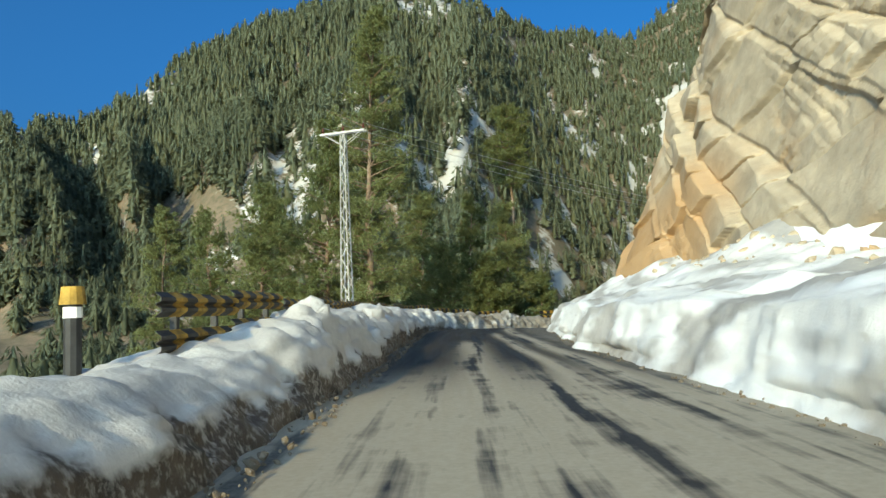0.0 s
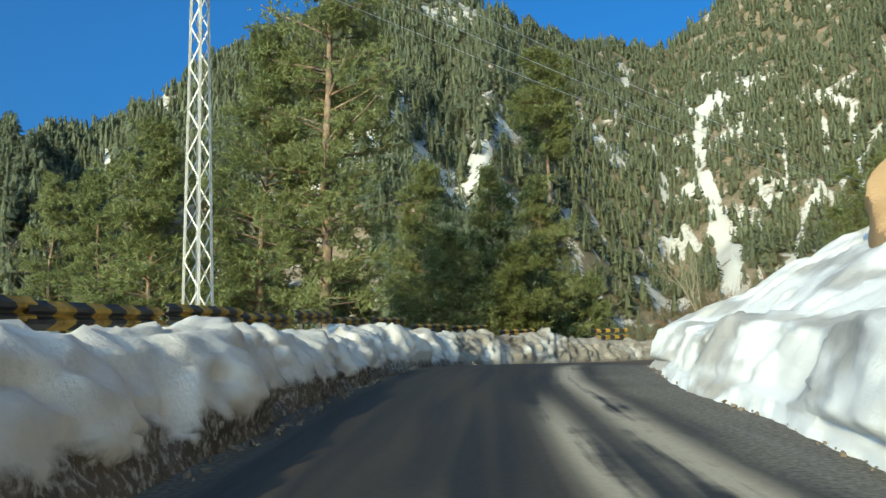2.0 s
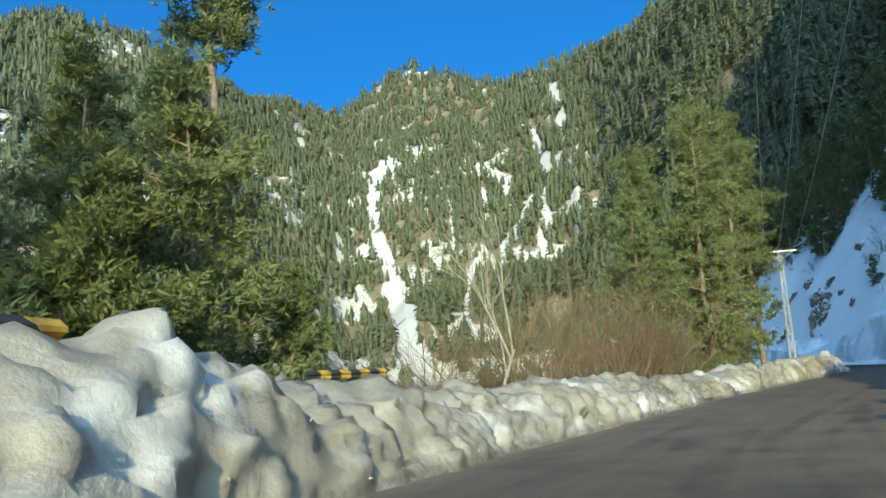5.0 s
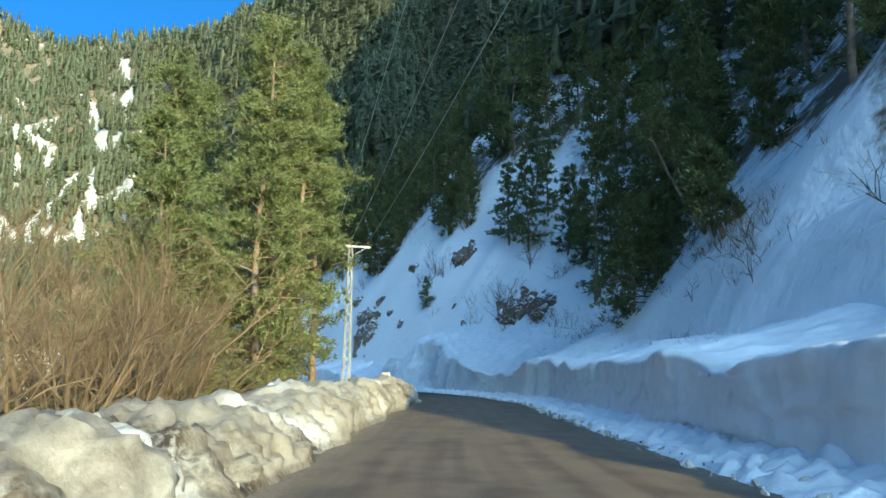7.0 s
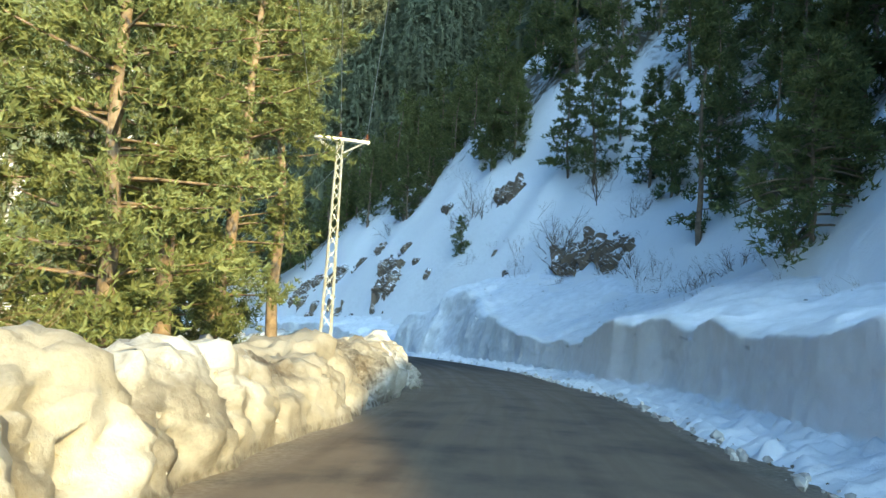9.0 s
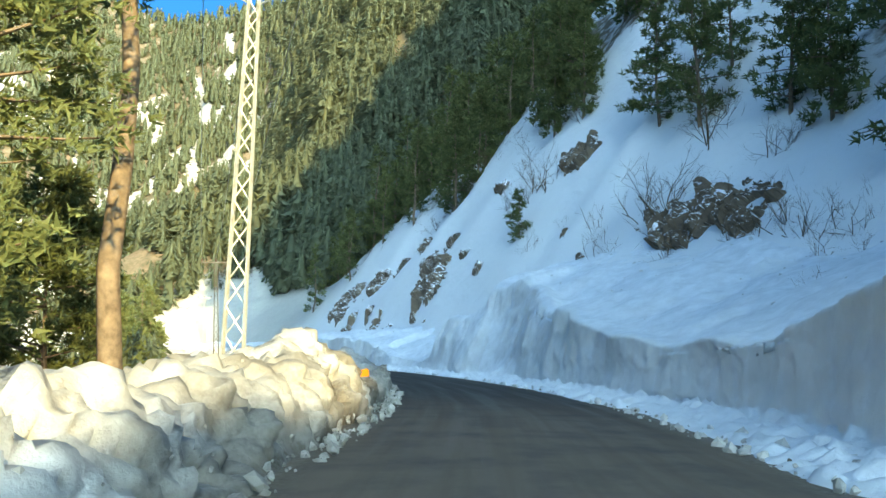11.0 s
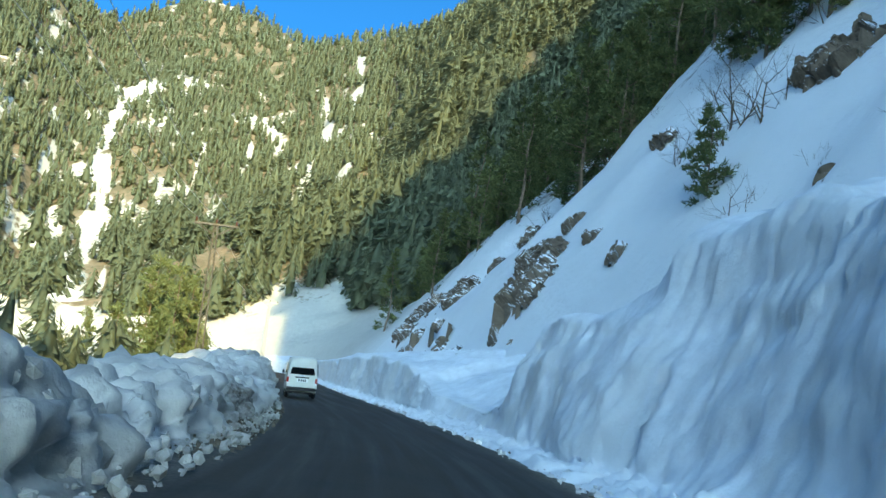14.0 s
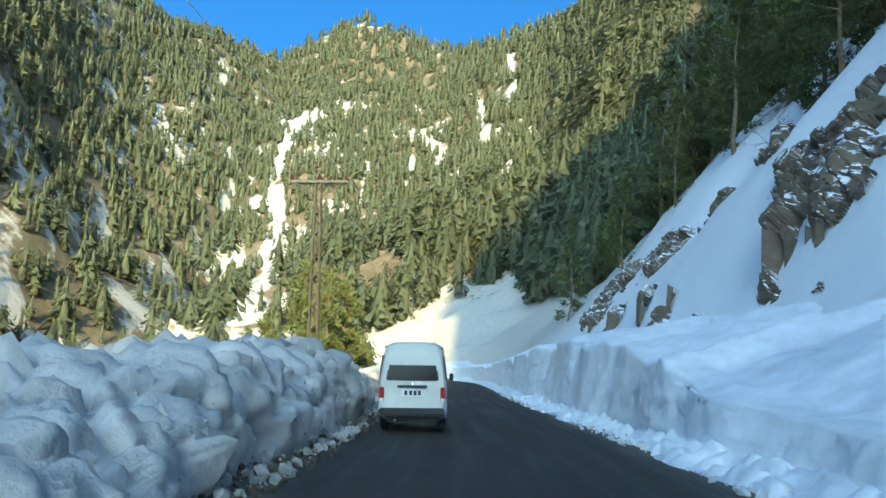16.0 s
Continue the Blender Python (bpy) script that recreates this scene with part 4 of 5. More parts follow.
def cliff():
    foot = spline([(13.6, -10), (13.2, 5), (12.8, 20), (11.4, 33), (10.9, 41), (11.4, 45.5), (15, 50), (24, 54), (36, 58)], 0.095)
    t = np.gradient(foot, axis=0)
    t /= np.linalg.norm(t, axis=1)[:, None]
    out = np.stack([-t[:, 1], t[:, 0]], 1)
    v = np.r_[np.arange(-1, 22, 0.095), np.arange(22, 66, 1.0)]
    u = np.arange(len(foot)) * 0.095
    uu, vv = np.meshgrid(u, v, indexing="ij")
    blocks, who = cliff_relief(uu / 2.3, vv, 1.7, 2.8)
    chips, own = cliff_relief(uu / 1.8 + 40, vv + 15, 0.62, 0.95)
    stand = 0.8 * blocks + 0.20 * chips * smooth01(fbm(uu / 5, vv / 5, 0, 2, 78), -0.25, 0.2) + 1.2 * fbm(uu / 12, vv / 12, 0, 2, 71)
    back = 0.27 * np.maximum(vv - 2, 0) + 0.04 * np.maximum(vv - 24, 0)
    xy = foot[:, None] + out[:, None] * (stand - back)[..., None]
    z = 1.0 + vv + 0.25 * fbm(uu / 3, vv / 3, 0, 2, 73)
    top = spur_shadow_cap(xy[..., 0], xy[..., 1]) + 1.2 * fbm(uu / 3.5, vv * 0, 0, 3, 74)
    z = np.where(z > top, top + 0.06 * (z - top), z)
    nose = np.broadcast_to(foot[:, 1:2], uu.shape)
    stain = smooth01(nose, 30, 36) * (1 - smooth01(vv + 1.5 * fbm(uu / 4, vv / 4, 0, 2, 76), 5, 9)) + 0.5 * smooth01(fbm(uu / 6, vv / 4, 0, 3, 75), 0.35, 0.7)
    ob = big_mesh("cliff", np.concatenate([xy, z[..., None]], -1).reshape(-1, 3), grid_faces(len(foot), len(v))[:, ::-1], M_CLIFF, False, {"tone": 0.65 * who + 0.35 * own, "stain": np.clip(stain, 0, 1)})
    return tagged(ob, "fractured ochre rock cliff above the road", "cliff", kind="structure")


cliff()


def outcrop(x, y, z, sx, sy, sz, turn, seed, label):
    """Jointed rock that shows through the snow in ragged patches; it lies on the slope and dips under it at the rim."""
    n = 110
    long, wide = 1.2 * max(sx, sy), 0.65 * min(sx, sy) + 0.15 * sz
    a, b = np.meshgrid(np.linspace(-1, 1, n), np.linspace(-1, 1, n), indexing="ij")
    i = int(np.argmin(np.hypot(C[:, 0] - x, C[:, 1] - y)))
    way, up = TAN[i], RIGHT[i]
    gx, gy = x + way[0] * a * long + up[0] * b * wide, y + way[1] * a * long + up[1] * b * wide
    gz = ground_z(gx, gy)[0].reshape(n, n)
    u, v = a * long, b * wide * 1.6
    ca, sa = math.cos(0.5), math.sin(0.5)
    p, q = (u * ca + v * sa) / 1.7, (v * ca - u * sa) / 0.95
    p, q = p + 0.45 * fbm(u / 2, v / 2, 0, 3, seed), q + 0.45 * fbm(u / 2, v / 2, 3, 3, seed)
    d1, d2, who, cu, cv = cells(p, q, seed)
    e1, e2, w2, eu, ev = cells(p * 2.6, q * 2.3, seed + 5)
    inside = 1 - smooth01(np.hypot(a, b) + 0.30 * fbm(u / 2.6, v / 2.6, 0, 3, seed + 9), 0.35, 1.0)
    show = inside + 0.42 * fbm(u / 1.1, v / 1.1, 1, 3, seed + 2) + 0.5 * (who - 0.55) - 0.42
    high = np.clip(show, -0.8, 0.6) * 1.1 * min(1.3, 0.45 * sz) + (who - 0.5) * 0.5 + 0.22 * (w2 - 0.5) - 0.16 * (1 - smooth01(e2 - e1, 0, 0.12)) - 0.28 * (1 - smooth01(d2 - d1, 0, 0.10))
    high = np.where(show < -0.1, -0.5, high)
    out = np.stack([-up[0], -up[1], 0.75])
    out /= np.linalg.norm(out)
    v3 = np.stack([gx - x, gy - y, gz], -1) + out * (high + 0.15 * z)[..., None]
    base = float(ground_z(np.array([x]), np.array([y]))[0][0])
    v3[..., 2] -= base
    root = new("rock_outcrop")
    bare = show > -0.12
    quad = bare[:-1, :-1] & bare[1:, :-1] & bare[:-1, 1:] & bare[1:, 1:]
    mark = np.zeros(quad.shape, int)
    count = 0
    for i0, j0 in zip(*np.where(quad)):
        if mark[i0, j0]:
            continue
        count += 1
        todo = [(i0, j0)]
        mark[i0, j0] = count
        while todo:
            i, j = todo.pop()
            for k, m in ((i + 1, j), (i - 1, j), (i, j + 1), (i, j - 1)):
                if 0 <= k < n - 1 and 0 <= m < n - 1 and quad[k, m] and not mark[k, m]:
                    mark[k, m] = count
                    todo.append((k, m))
    flat, faces = v3.reshape(-1, 3), grid_faces(n, n)[:, ::-1]
    for c in range(1, count + 1):
        own = faces[(mark == c).ravel()]
        if len(own) < 12:
            continue
        used, again = np.unique(own, return_inverse=True)
        big_mesh("rock", flat[used], again.reshape(own.shape), M_SNOWY_ROCK, False).parent = root
    root.matrix_world = pose(x, y, base)
    return tagged(root, label, "rock", "rocks on the snow slope")


# ---- trees ----
def tube(path, radii, sides=6):
    """Vertices and quads of a tapered tube along a path."""
    path, n = np.asarray(path, float), len(path)
    ahead = np.gradient(path, axis=0)
    ahead /= np.linalg.norm(ahead, axis=1)[:, None] + 1e-9
    side = np.cross(ahead, (0.31, 0.17, 0.93) if abs(ahead[0][2]) < 0.8 else (1.0, 0.2, 0.1))
    side /= np.linalg.norm(side, axis=1)[:, None] + 1e-9
    up = np.cross(ahead, side)
    a = np.arange(sides) * 2 * np.pi / sides
    ring = side[:, None] * np.cos(a)[None, :, None] + up[:, None] * np.sin(a)[None, :, None]
    v = path[:, None] + ring * np.asarray(radii, float)[:, None, None]
    i = np.arange(n - 1)[:, None] * sides
    j = np.arange(sides)[None]
    f = np.stack([i + j, i + (j + 1) % sides, i + sides + (j + 1) % sides, i + sides + j], -1).reshape(-1, 4)
    return v.reshape(-1, 3), f


def joined(pieces):
    vs, fs, n = [], [], 0
    for v, f in pieces:
        vs.append(v)
        fs.append(f + n)
        n += len(v)
    return np.concatenate(vs), np.concatenate(fs)


def tufts(centres, ways, sizes, blades, rng, thin=0.11):
    """Sprays of narrow blades round each centre, leaning along its way."""
    n = len(centres)
    d = rng.normal(size=(n, blades, 3)) * 0.75 + ways[:, None] * 0.7 + (0, 0, 0.25)
    d /= np.linalg.norm(d, axis=2)[..., None]
    w = np.cross(d, rng.normal(size=(n, blades, 3)))
    w /= np.linalg.norm(w, axis=2)[..., None] + 1e-9
    ln = sizes[:, None, None] * rng.uniform(0.6, 1.15, (n, blades, 1))
    base = centres[:, None] + rng.normal(size=(n, blades, 3)) * sizes[:, None, None] * 0.22
    v = np.stack([base - w * ln * thin, base + w * ln * thin, base + d * ln], 2)
    f = np.arange(n * blades)[:, None] * 3 + np.array([[0, 1, 2]])
    return v.reshape(-1, 3), f


def conifer(seed, height, width, bare, leaf, name="pine_tree", branches=90, per=13, tuft=0.75, blades=9, shape=0.8, trunk=0.0, upward=0.1, label="", sag=0.25, thin=0.11, fine=True, pads=0, lean=(0, 0)):
    """A pine or fir: trunk with limbs, crown of needle sprays. bare: how much of the trunk is free of green."""
    rng = np.random.default_rng(seed)
    root = new(name)
    zs = np.linspace(0, 1, 12)
    r0 = trunk or height * 0.011
    bend = np.stack([np.cumsum(rng.normal(0, 0.006, 12)) * height, np.cumsum(rng.normal(0, 0.006, 12)) * height, zs * height], 1)
    bend[:, :2] += np.array(lean) * height * (zs ** 0.8)[:, None]
    pieces = [tube(np.vstack([bend[:1] - (0, 0, 1.5), bend]), np.r_[r0 * 1.35, r0 * (1.15 - 1.08 * zs)], 8)]
    cs, ws, ss = [], [], []
    for i in range(branches):
        f = bare + (0.985 - bare) * ((i + rng.uniform(0, 1)) / branches)
        g = (f - bare) / (1 - bare)
        reach = width * (1 - g) ** shape * min(1.0, 0.55 + 1.6 * g) * (rng.uniform(0.35, 1.25) if pads else rng.uniform(0.55, 1.15)) + 0.25
        a = rng.uniform(0, 6.283)
        at = np.array([np.interp(f, zs, bend[:, 0]), np.interp(f, zs, bend[:, 1]), f * height])
        tilt = upward + 0.35 * g + rng.uniform(-0.15, 0.15)
        q = np.linspace(0, 1, 5)
        limb = at + np.stack([np.cos(a) * reach * q, np.sin(a) * reach * q, reach * (tilt * q - sag * q * q + 0.18 * q**3)], 1)
        if fine:
            pieces.append(tube(limb, np.linspace(0.022, 0.006, 5) * (0.6 + reach), 3))
        elif i % 2:
            pieces.append(tube(limb[::2], np.array([0.024, 0.016, 0.007]) * (0.6 + reach), 3))
        n = max(2, int(per * (0.35 + 0.65 * reach / width)))
        hubs = rng.uniform(0.25, 1.0, max(1, round(pads * reach / width)) if pads else n) ** 0.7
        w = rng.choice(hubs, n) + rng.normal(0, 0.05, n) if pads else hubs
        mid = np.stack([np.interp(w, q, limb[:, c]) for c in range(3)], 1)
        spread = (0.30 + 0.07 * reach) if pads else reach * 0.16
        cs.append(mid + rng.normal(size=(n, 3)) * (spread, spread, spread * (0.6 if pads else 0.45)))
        ws.append(np.broadcast_to([np.cos(a), np.sin(a), 0.15], (n, 3)))
        ss.append(0.72 * tuft * rng.uniform(0.7, 1.25, n))
    v, fc = joined(pieces)
    raw("trunk", v, fc, M_BARK, root, smooth=True)
    v, fc = tufts(np.concatenate(cs), np.concatenate(ws), np.concatenate(ss), blades, rng, thin)
    crown = big_mesh("crown", v, fc, leaf, False)
    crown.parent = root
    return tagged(root, label, "tree")


def bare_tree(seed, height, spread, stems, mat, name, label, levels=4, thick=0.012, fork=0.55):
    """Leafless stems that fork into fine twigs."""
    rng = np.random.default_rng(seed)
    root = new(name)
    pieces = []

    def grow(at, way, length, radius, level):
        m = 4 if level > 1 else 3
        q = np.linspace(0, 1, m)
        wob = np.cumsum(rng.normal(0, 0.10, (m, 3)), 0) * length * 0.35
        path = at + way * length * q[:, None] + wob * q[:, None]
        keep = slice(None, None, 2 if level == 0 else 1)
        pieces.append(tube(path[keep], np.linspace(radius, radius * 0.62, m)[keep], 5 if level > 2 else 3))
        if level == 0:
            return
        for _ in range(rng.integers(2, 5)):
            f = rng.uniform(0.35, 1.0)
            p = np.array([np.interp(f, q, path[:, c]) for c in range(3)])
            w = way + rng.normal(size=3) * fork + (0, 0, 0.12)
            grow(p, w / np.linalg.norm(w), length * rng.uniform(0.5, 0.75), radius * rng.uniform(0.4, 0.6), level - 1)

    for _ in range(stems):
        pieces.clear()
        w = np.array([rng.normal() * spread, rng.normal() * spread, 1.0])
        grow(np.array([rng.normal() * 0.35 * (stems > 1), rng.normal() * 0.35 * (stems > 1), -0.5]), w / np.linalg.norm(w), height * rng.uniform(0.38, 0.5), height * thick * rng.uniform(0.7, 1.2), levels)
        v, f = joined(pieces)
        raw("stem", v, f, mat, root)
    return tagged(root, label, "tree")


def stand(tree, x, y, scale=1.0, turn=0.0, sink=0.3, z=None):
    g = float(ground_z(np.array([x]), np.array([y]))[0][0]) if z is None else z
    m = Matrix.LocRotScale((x, y, g - sink), Euler((0, 0, turn)), None)
    c = copy_thing(tree, m)
    c.scale = (scale, scale, scale)
    return c


def put(tree, x, y, turn=0.0, sink=0.3, z=None):
    g = float(ground_z(np.array([x]), np.array([y]))[0][0]) if z is None else z
    tree.matrix_world = pose(x, y, g - sink, 0, 0, turn)
    return tree


def ground_at(x, y):
    return float(ground_z(np.array([x]), np.array([y]))[0][0])


# tall trees below the road, first stretch: place, top, crown width, free trunk
for n, (x, y, top, width, bare, leaf, tuft, branches) in enumerate([
        (-7.2, 74.5, 31, 5.4, 0.12, M_LEAF, 0.95, 150), (-11.3, 76.5, 20.5, 4.8, 0.12, M_LEAF, 0.9, 110), (-17.5, 73, 14, 4.4, 0.15, M_LEAF, 0.85, 90),
        (-25, 84, 13.5, 4.2, 0.15, M_LEAF, 0.85, 80), (-3.2, 99, 16.5, 4.4, 0.08, M_LEAF, 0.8, 120), (2.6, 103, 16.8, 3.0, 0.08, M_LEAF_DARK, 0.8, 90),
        (7.6, 98, 14.5, 4.0, 0.12, M_LEAF, 0.85, 110), (-0.2, 93, 9.5, 4.0, 0.05, M_LEAF, 0.8, 90), (4.5, 92, 8.0, 3.2, 0.05, M_LEAF_DARK, 0.75, 80),
        (-8.5, 88, 6.5, 3.4, 0.05, M_LEAF, 0.7, 70), (12, 101, 6.0, 3.0, 0.05, M_LEAF, 0.7, 60), (-20, 95, 16, 4.0, 0.2, M_LEAF, 0.9, 80), (-33, 92, 15, 4.0, 0.2, M_LEAF, 0.9, 80)]):
    g = ground_at(x, y)
    put(conifer(100 + n, top - g, width, bare, leaf, branches=int(branches * 1.05), tuft=0.50, per=50, blades=9, thin=0.15, pads=3, shape=0.6, upward=0.2, label="tall green pine tree below the road in sunlight"), x, y)
g = ground_at(8.9, 106)
put(conifer(130, 29.5 - g, 3.6, 0.70, M_LEAF_DARK, branches=90, per=30, tuft=0.6, thin=0.15, pads=2, shape=0.45, label="slender pine with a tufted crown on a bare trunk"), 8.9, 106)

# pines beyond the second snow bank
for n, (x, y, top, width, bare, leaf, branches) in enumerate([
        (54.7, 121, 25, 4.6, 0.15, M_LEAF, 130), (50.0, 118, 23, 4.6, 0.08, M_LEAF, 130), (47, 123, 20, 4.4, 0.08, M_LEAF, 110), (59.5, 126, 26, 4.2, 0.12, M_LEAF, 120),
        (64.6, 127.6, 27, 4.0, 0.45, M_LEAF, 90), (57, 133, 24, 4.4, 0.1, M_LEAF, 110), (66.5, 137, 7, 3.6, 0.05, M_LEAF_DARK, 80), (61, 141, 9, 3.6, 0.05, M_LEAF_DARK, 80), (43, 117, 14, 4.0, 0.05, M_LEAF, 90)]):
    g = ground_at(x, y)
    put(conifer(160 + n, top - g, width, bare, leaf, branches=int(branches * 0.9), tuft=0.46, per=48, blades=10, thin=0.15, pads=3, shape=0.6, upward=0.15, trunk=0.30 if bare > 0.4 else 0.0, label="tall sunlit green pine behind the snow bank"), x, y)

# leafless growth beside the road
for n, (x, y, h, st, sp) in enumerate([(23, 96.5, 7.5, 5, 0.2), (26.5, 99.5, 9.0, 6, 0.22), (30, 102, 10, 7, 0.22), (33.5, 105.5, 10, 7, 0.22), (37.5, 109, 9.5, 7, 0.22), (27, 105.5, 10.5, 6, 0.25), (34, 111.5, 10.5, 6, 0.25)]):
    shrub = put(bare_tree(200 + n, h, sp, st, M_TWIG, "bare_shrub", "leafless brown shrub with many thin stems", 4, 0.0075), x, y)
for n, (x, y, k) in enumerate([(16, 101, 0.8), (19, 104, 0.9), (22, 103, 1.0), (25, 107, 1.3), (29, 109, 1.5), (31, 114, 1.6), (24, 112, 1.4), (36, 115, 1.6), (18, 108, 1.2), (14, 104, 0.9), (39, 113, 1.4), (41, 116, 1.4), (28, 116, 1.6), (35.5, 107.5, 1.3), (38.5, 111.5, 1.3), (32, 107, 1.3), (26, 104, 1.2), (22, 108, 1.4), (34, 118, 1.7)]):
    stand(shrub, x, y, k, n * 0.9)
put(bare_tree(220, 13.5, 0.03, 1, M_TWIG_PALE, "bare_tree", "pale leafless tree with forked limbs", 4, 0.0065, 0.34), 20.5, 97)

# one set of hill pines, copied
HILL = [conifer(300 + n, h, w, 0.05, M_LEAF_DARK, branches=40, per=6, tuft=1.25, blades=7, thin=0.19, fine=False, label="dark green conifer on the mountain slope", name="fir_tree") for n, (h, w) in enumerate([(15, 3.4), (12, 3.0), (18, 3.6), (9, 2.6)])]
SUNNY = [conifer(320 + n, h, w, 0.08, M_LEAF, branches=42, per=7, tuft=1.2, blades=10, thin=0.17, fine=False, label="green pine standing in the sunny valley", name="pine_tree") for n, (h, w) in enumerate([(13, 3.0), (9, 2.4), (16, 3.2)])]
CLOSE = [conifer(310 + n, h, w, 0.05, M_LEAF_DARK, branches=64, per=10, tuft=0.72, blades=11, thin=0.15, fine=False, label="dark green conifer above the snow slope", name="fir_tree") for n, (h, w) in enumerate([(14, 3.0), (11, 2.6), (17, 3.3)])]
rng = np.random.default_rng(77)
places, front = [], []
for _ in range(3600):
    i = rng.integers(0, len(C))
    if not 74 < CY[i] < 262:
        continue
    d = rng.uniform(10, 62)
    x, y = C[i] + RIGHT[i] * d
    if any((x - a) ** 2 + (y - b) ** 2 < 12 for a, b in places):
        continue
    lo = float(table(CY[i], [(74, 13), (99, 13), (114, 17), (126, 13), (140, 24), (150, 19), (165, 17), (185, 18), (200, 17), (232, 15), (262, 18)]))
    thick = smooth01(d, lo, lo + 6) * 0.95 + 0.012
    if CY[i] < 112 and ground_at(x, y) + 6 > float(spur_shadow_cap(x, y)):
        continue
    if rng.uniform() > thick or len(places) > 270:
        continue
    places.append((x, y))
    front.append(d < lo + 9 and CY[i] < 205)
used = set()
for n, ((x, y), near) in enumerate(zip(places, front)):
    t = CLOSE[n % 3] if near else HILL[n % 4]
    if t.name not in used:
        used.add(t.name)
        put(t, x, y, 0)
    else:
        stand(t, x, y, rng.uniform(0.75, 1.2), rng.uniform(0, 6.28))
# valley trees past the poles
for n, (x, y, sc) in enumerate([(125, 258, 1.15), (121, 262, 0.9), (129, 268, 1.0), (96, 243, 0.45), (101, 249, 0.5), (88, 228, 0.8), (79, 205, 0.85), (73, 188, 0.8), (84, 214, 0.75), (92, 236, 0.7),
                                (106, 262, 0.7), (112, 270, 0.8), (70, 176, 0.6), (117, 238, 1.25), (121, 244, 1.1), (124, 248, 1.3), (128, 253, 1.15), (119, 251, 1.3), (113, 245, 1.1), (131, 263, 1.2), (126, 266, 1.3), (66, 196, 0.8), (60, 180, 0.9), (75, 222, 0.9), (64, 160, 0.7), (58, 152, 0.9), (133, 282, 1.0), (118, 280, 1.0), (140, 296, 1.0), (100, 275, 0.9), (85, 258, 0.9)]):
    t = SUNNY[n % 3]
    if n < 3:
        put(t, x, y, 0)
    else:
        stand(t, x, y, sc, rng.uniform(0, 6.28))
# growth on the snow slope above the road
put(conifer(340, 4.6, 1.3, 0.05, M_LEAF_DARK, branches=50, per=10, tuft=0.36, blades=11, thin=0.14, name="fir_tree", label="small dark fir standing in the snow slope"), 109.2, 149.5)
put(conifer(341, 8.8, 3.7, 0.08, sag=0.6, leaf=M_LEAF_DARK, branches=70, per=16, tuft=0.5, blades=12, thin=0.14, name="pine_tree", label="broad dark pine leaning over the snow slope"), 70.2, 103.0)
for n, (x, y, h) in enumerate([(107.5, 132, 13), (111, 137, 12), (121.5, 152, 12), (125, 158, 10), (103, 124, 11), (74.5, 103, 7)]):
    put(conifer(345 + n, h, 3.0, 0.06, M_LEAF_DARK, branches=80, per=14, tuft=0.55, blades=12, thin=0.14, name="fir_tree", label="dark fir tree standing on the shaded snow slope"), x, y)
for n, (x, y, h, lx, ly) in enumerate([(69.5, 97.8, 9.5, -0.18, 0.42), (71.5, 98.4, 10.5, -0.12, 0.30), (66.5, 96.3, 7.5, -0.05, 0.15), (63.2, 94.9, 5.8, 0.05, 0.2), (84.5, 104.8, 13, 0, 0), (89, 107, 14, 0, 0.05)]):
    put(conifer(370 + n, h, 2.0, 0.5 if n < 3 else 0.2, M_LEAF_DARK, branches=30 if n < 3 else 60, per=10 if n < 3 else 14, tuft=0.5, blades=12, thin=0.14, trunk=0.14, sag=0.45, lean=(lx, ly), name="fir_tree", label="leaning dark fir with a bare lower trunk on the slope" if n < 3 else "dark fir tree standing on the shaded snow slope"), x, y)
put(bare_tree(360, 8.5, 0.5, 3, M_TWIG, "bare_tree", "dark leafless tree spreading over the snow slope", 5, 0.009, 0.6), 112.5, 151.0)
SHRUBS = [bare_tree(230 + n, h, 0.6, 5, M_TWIG, "bare_shrub", "leafless dark shrub in the snow slope", 3, 0.008) for n, h in enumerate((3.2, 4.2, 2.4))]
rng = np.random.default_rng(55)
for n in range(112):
    i = rng.choice(np.where((CY > 86) & (CY < (130 if n % 2 else 195)))[0])
    x, y = C[i] + RIGHT[i] * (rng.uniform(8.5, 17) if CY[i] < 128 else rng.uniform(14, 26))
    if n < 3:
        x, y = ((107.2, 146.5), (112.5, 151), (103, 137))[n]
        put(SHRUBS[n], x, y)
    elif n < 19:
        x, y, k = ((95, 124.5, 1.1), (97, 128, 1.3), (99.5, 127, 1.2), (94, 127.5, 0.9), (101.5, 133, 1.2), (96.5, 122, 1.0), (100, 124, 1.4), (93, 121, 0.9), (91, 118, 1.1), (105, 139, 1.1), (100.5, 131, 1.5), (98.5, 134, 1.3), (112.8, 148.5, 1.7), (104.5, 130, 1.6), (108, 138, 1.2), (114.5, 155, 1.2))[n - 3]
        stand(SHRUBS[n % 3], x, y, k, n * 1.3)
    elif n > 83:
        w = rng.uniform(0, 1)
        stand(SHRUBS[n % 3], 53 + 20 * w + rng.normal() * 1.2, 90.8 + 8.6 * w + rng.normal() * 0.8, rng.uniform(0.45, 0.8), rng.uniform(0, 6.28))
    else:
        stand(SHRUBS[n % 3], x, y, rng.uniform(0.5, 1.1), rng.uniform(0, 6.28))
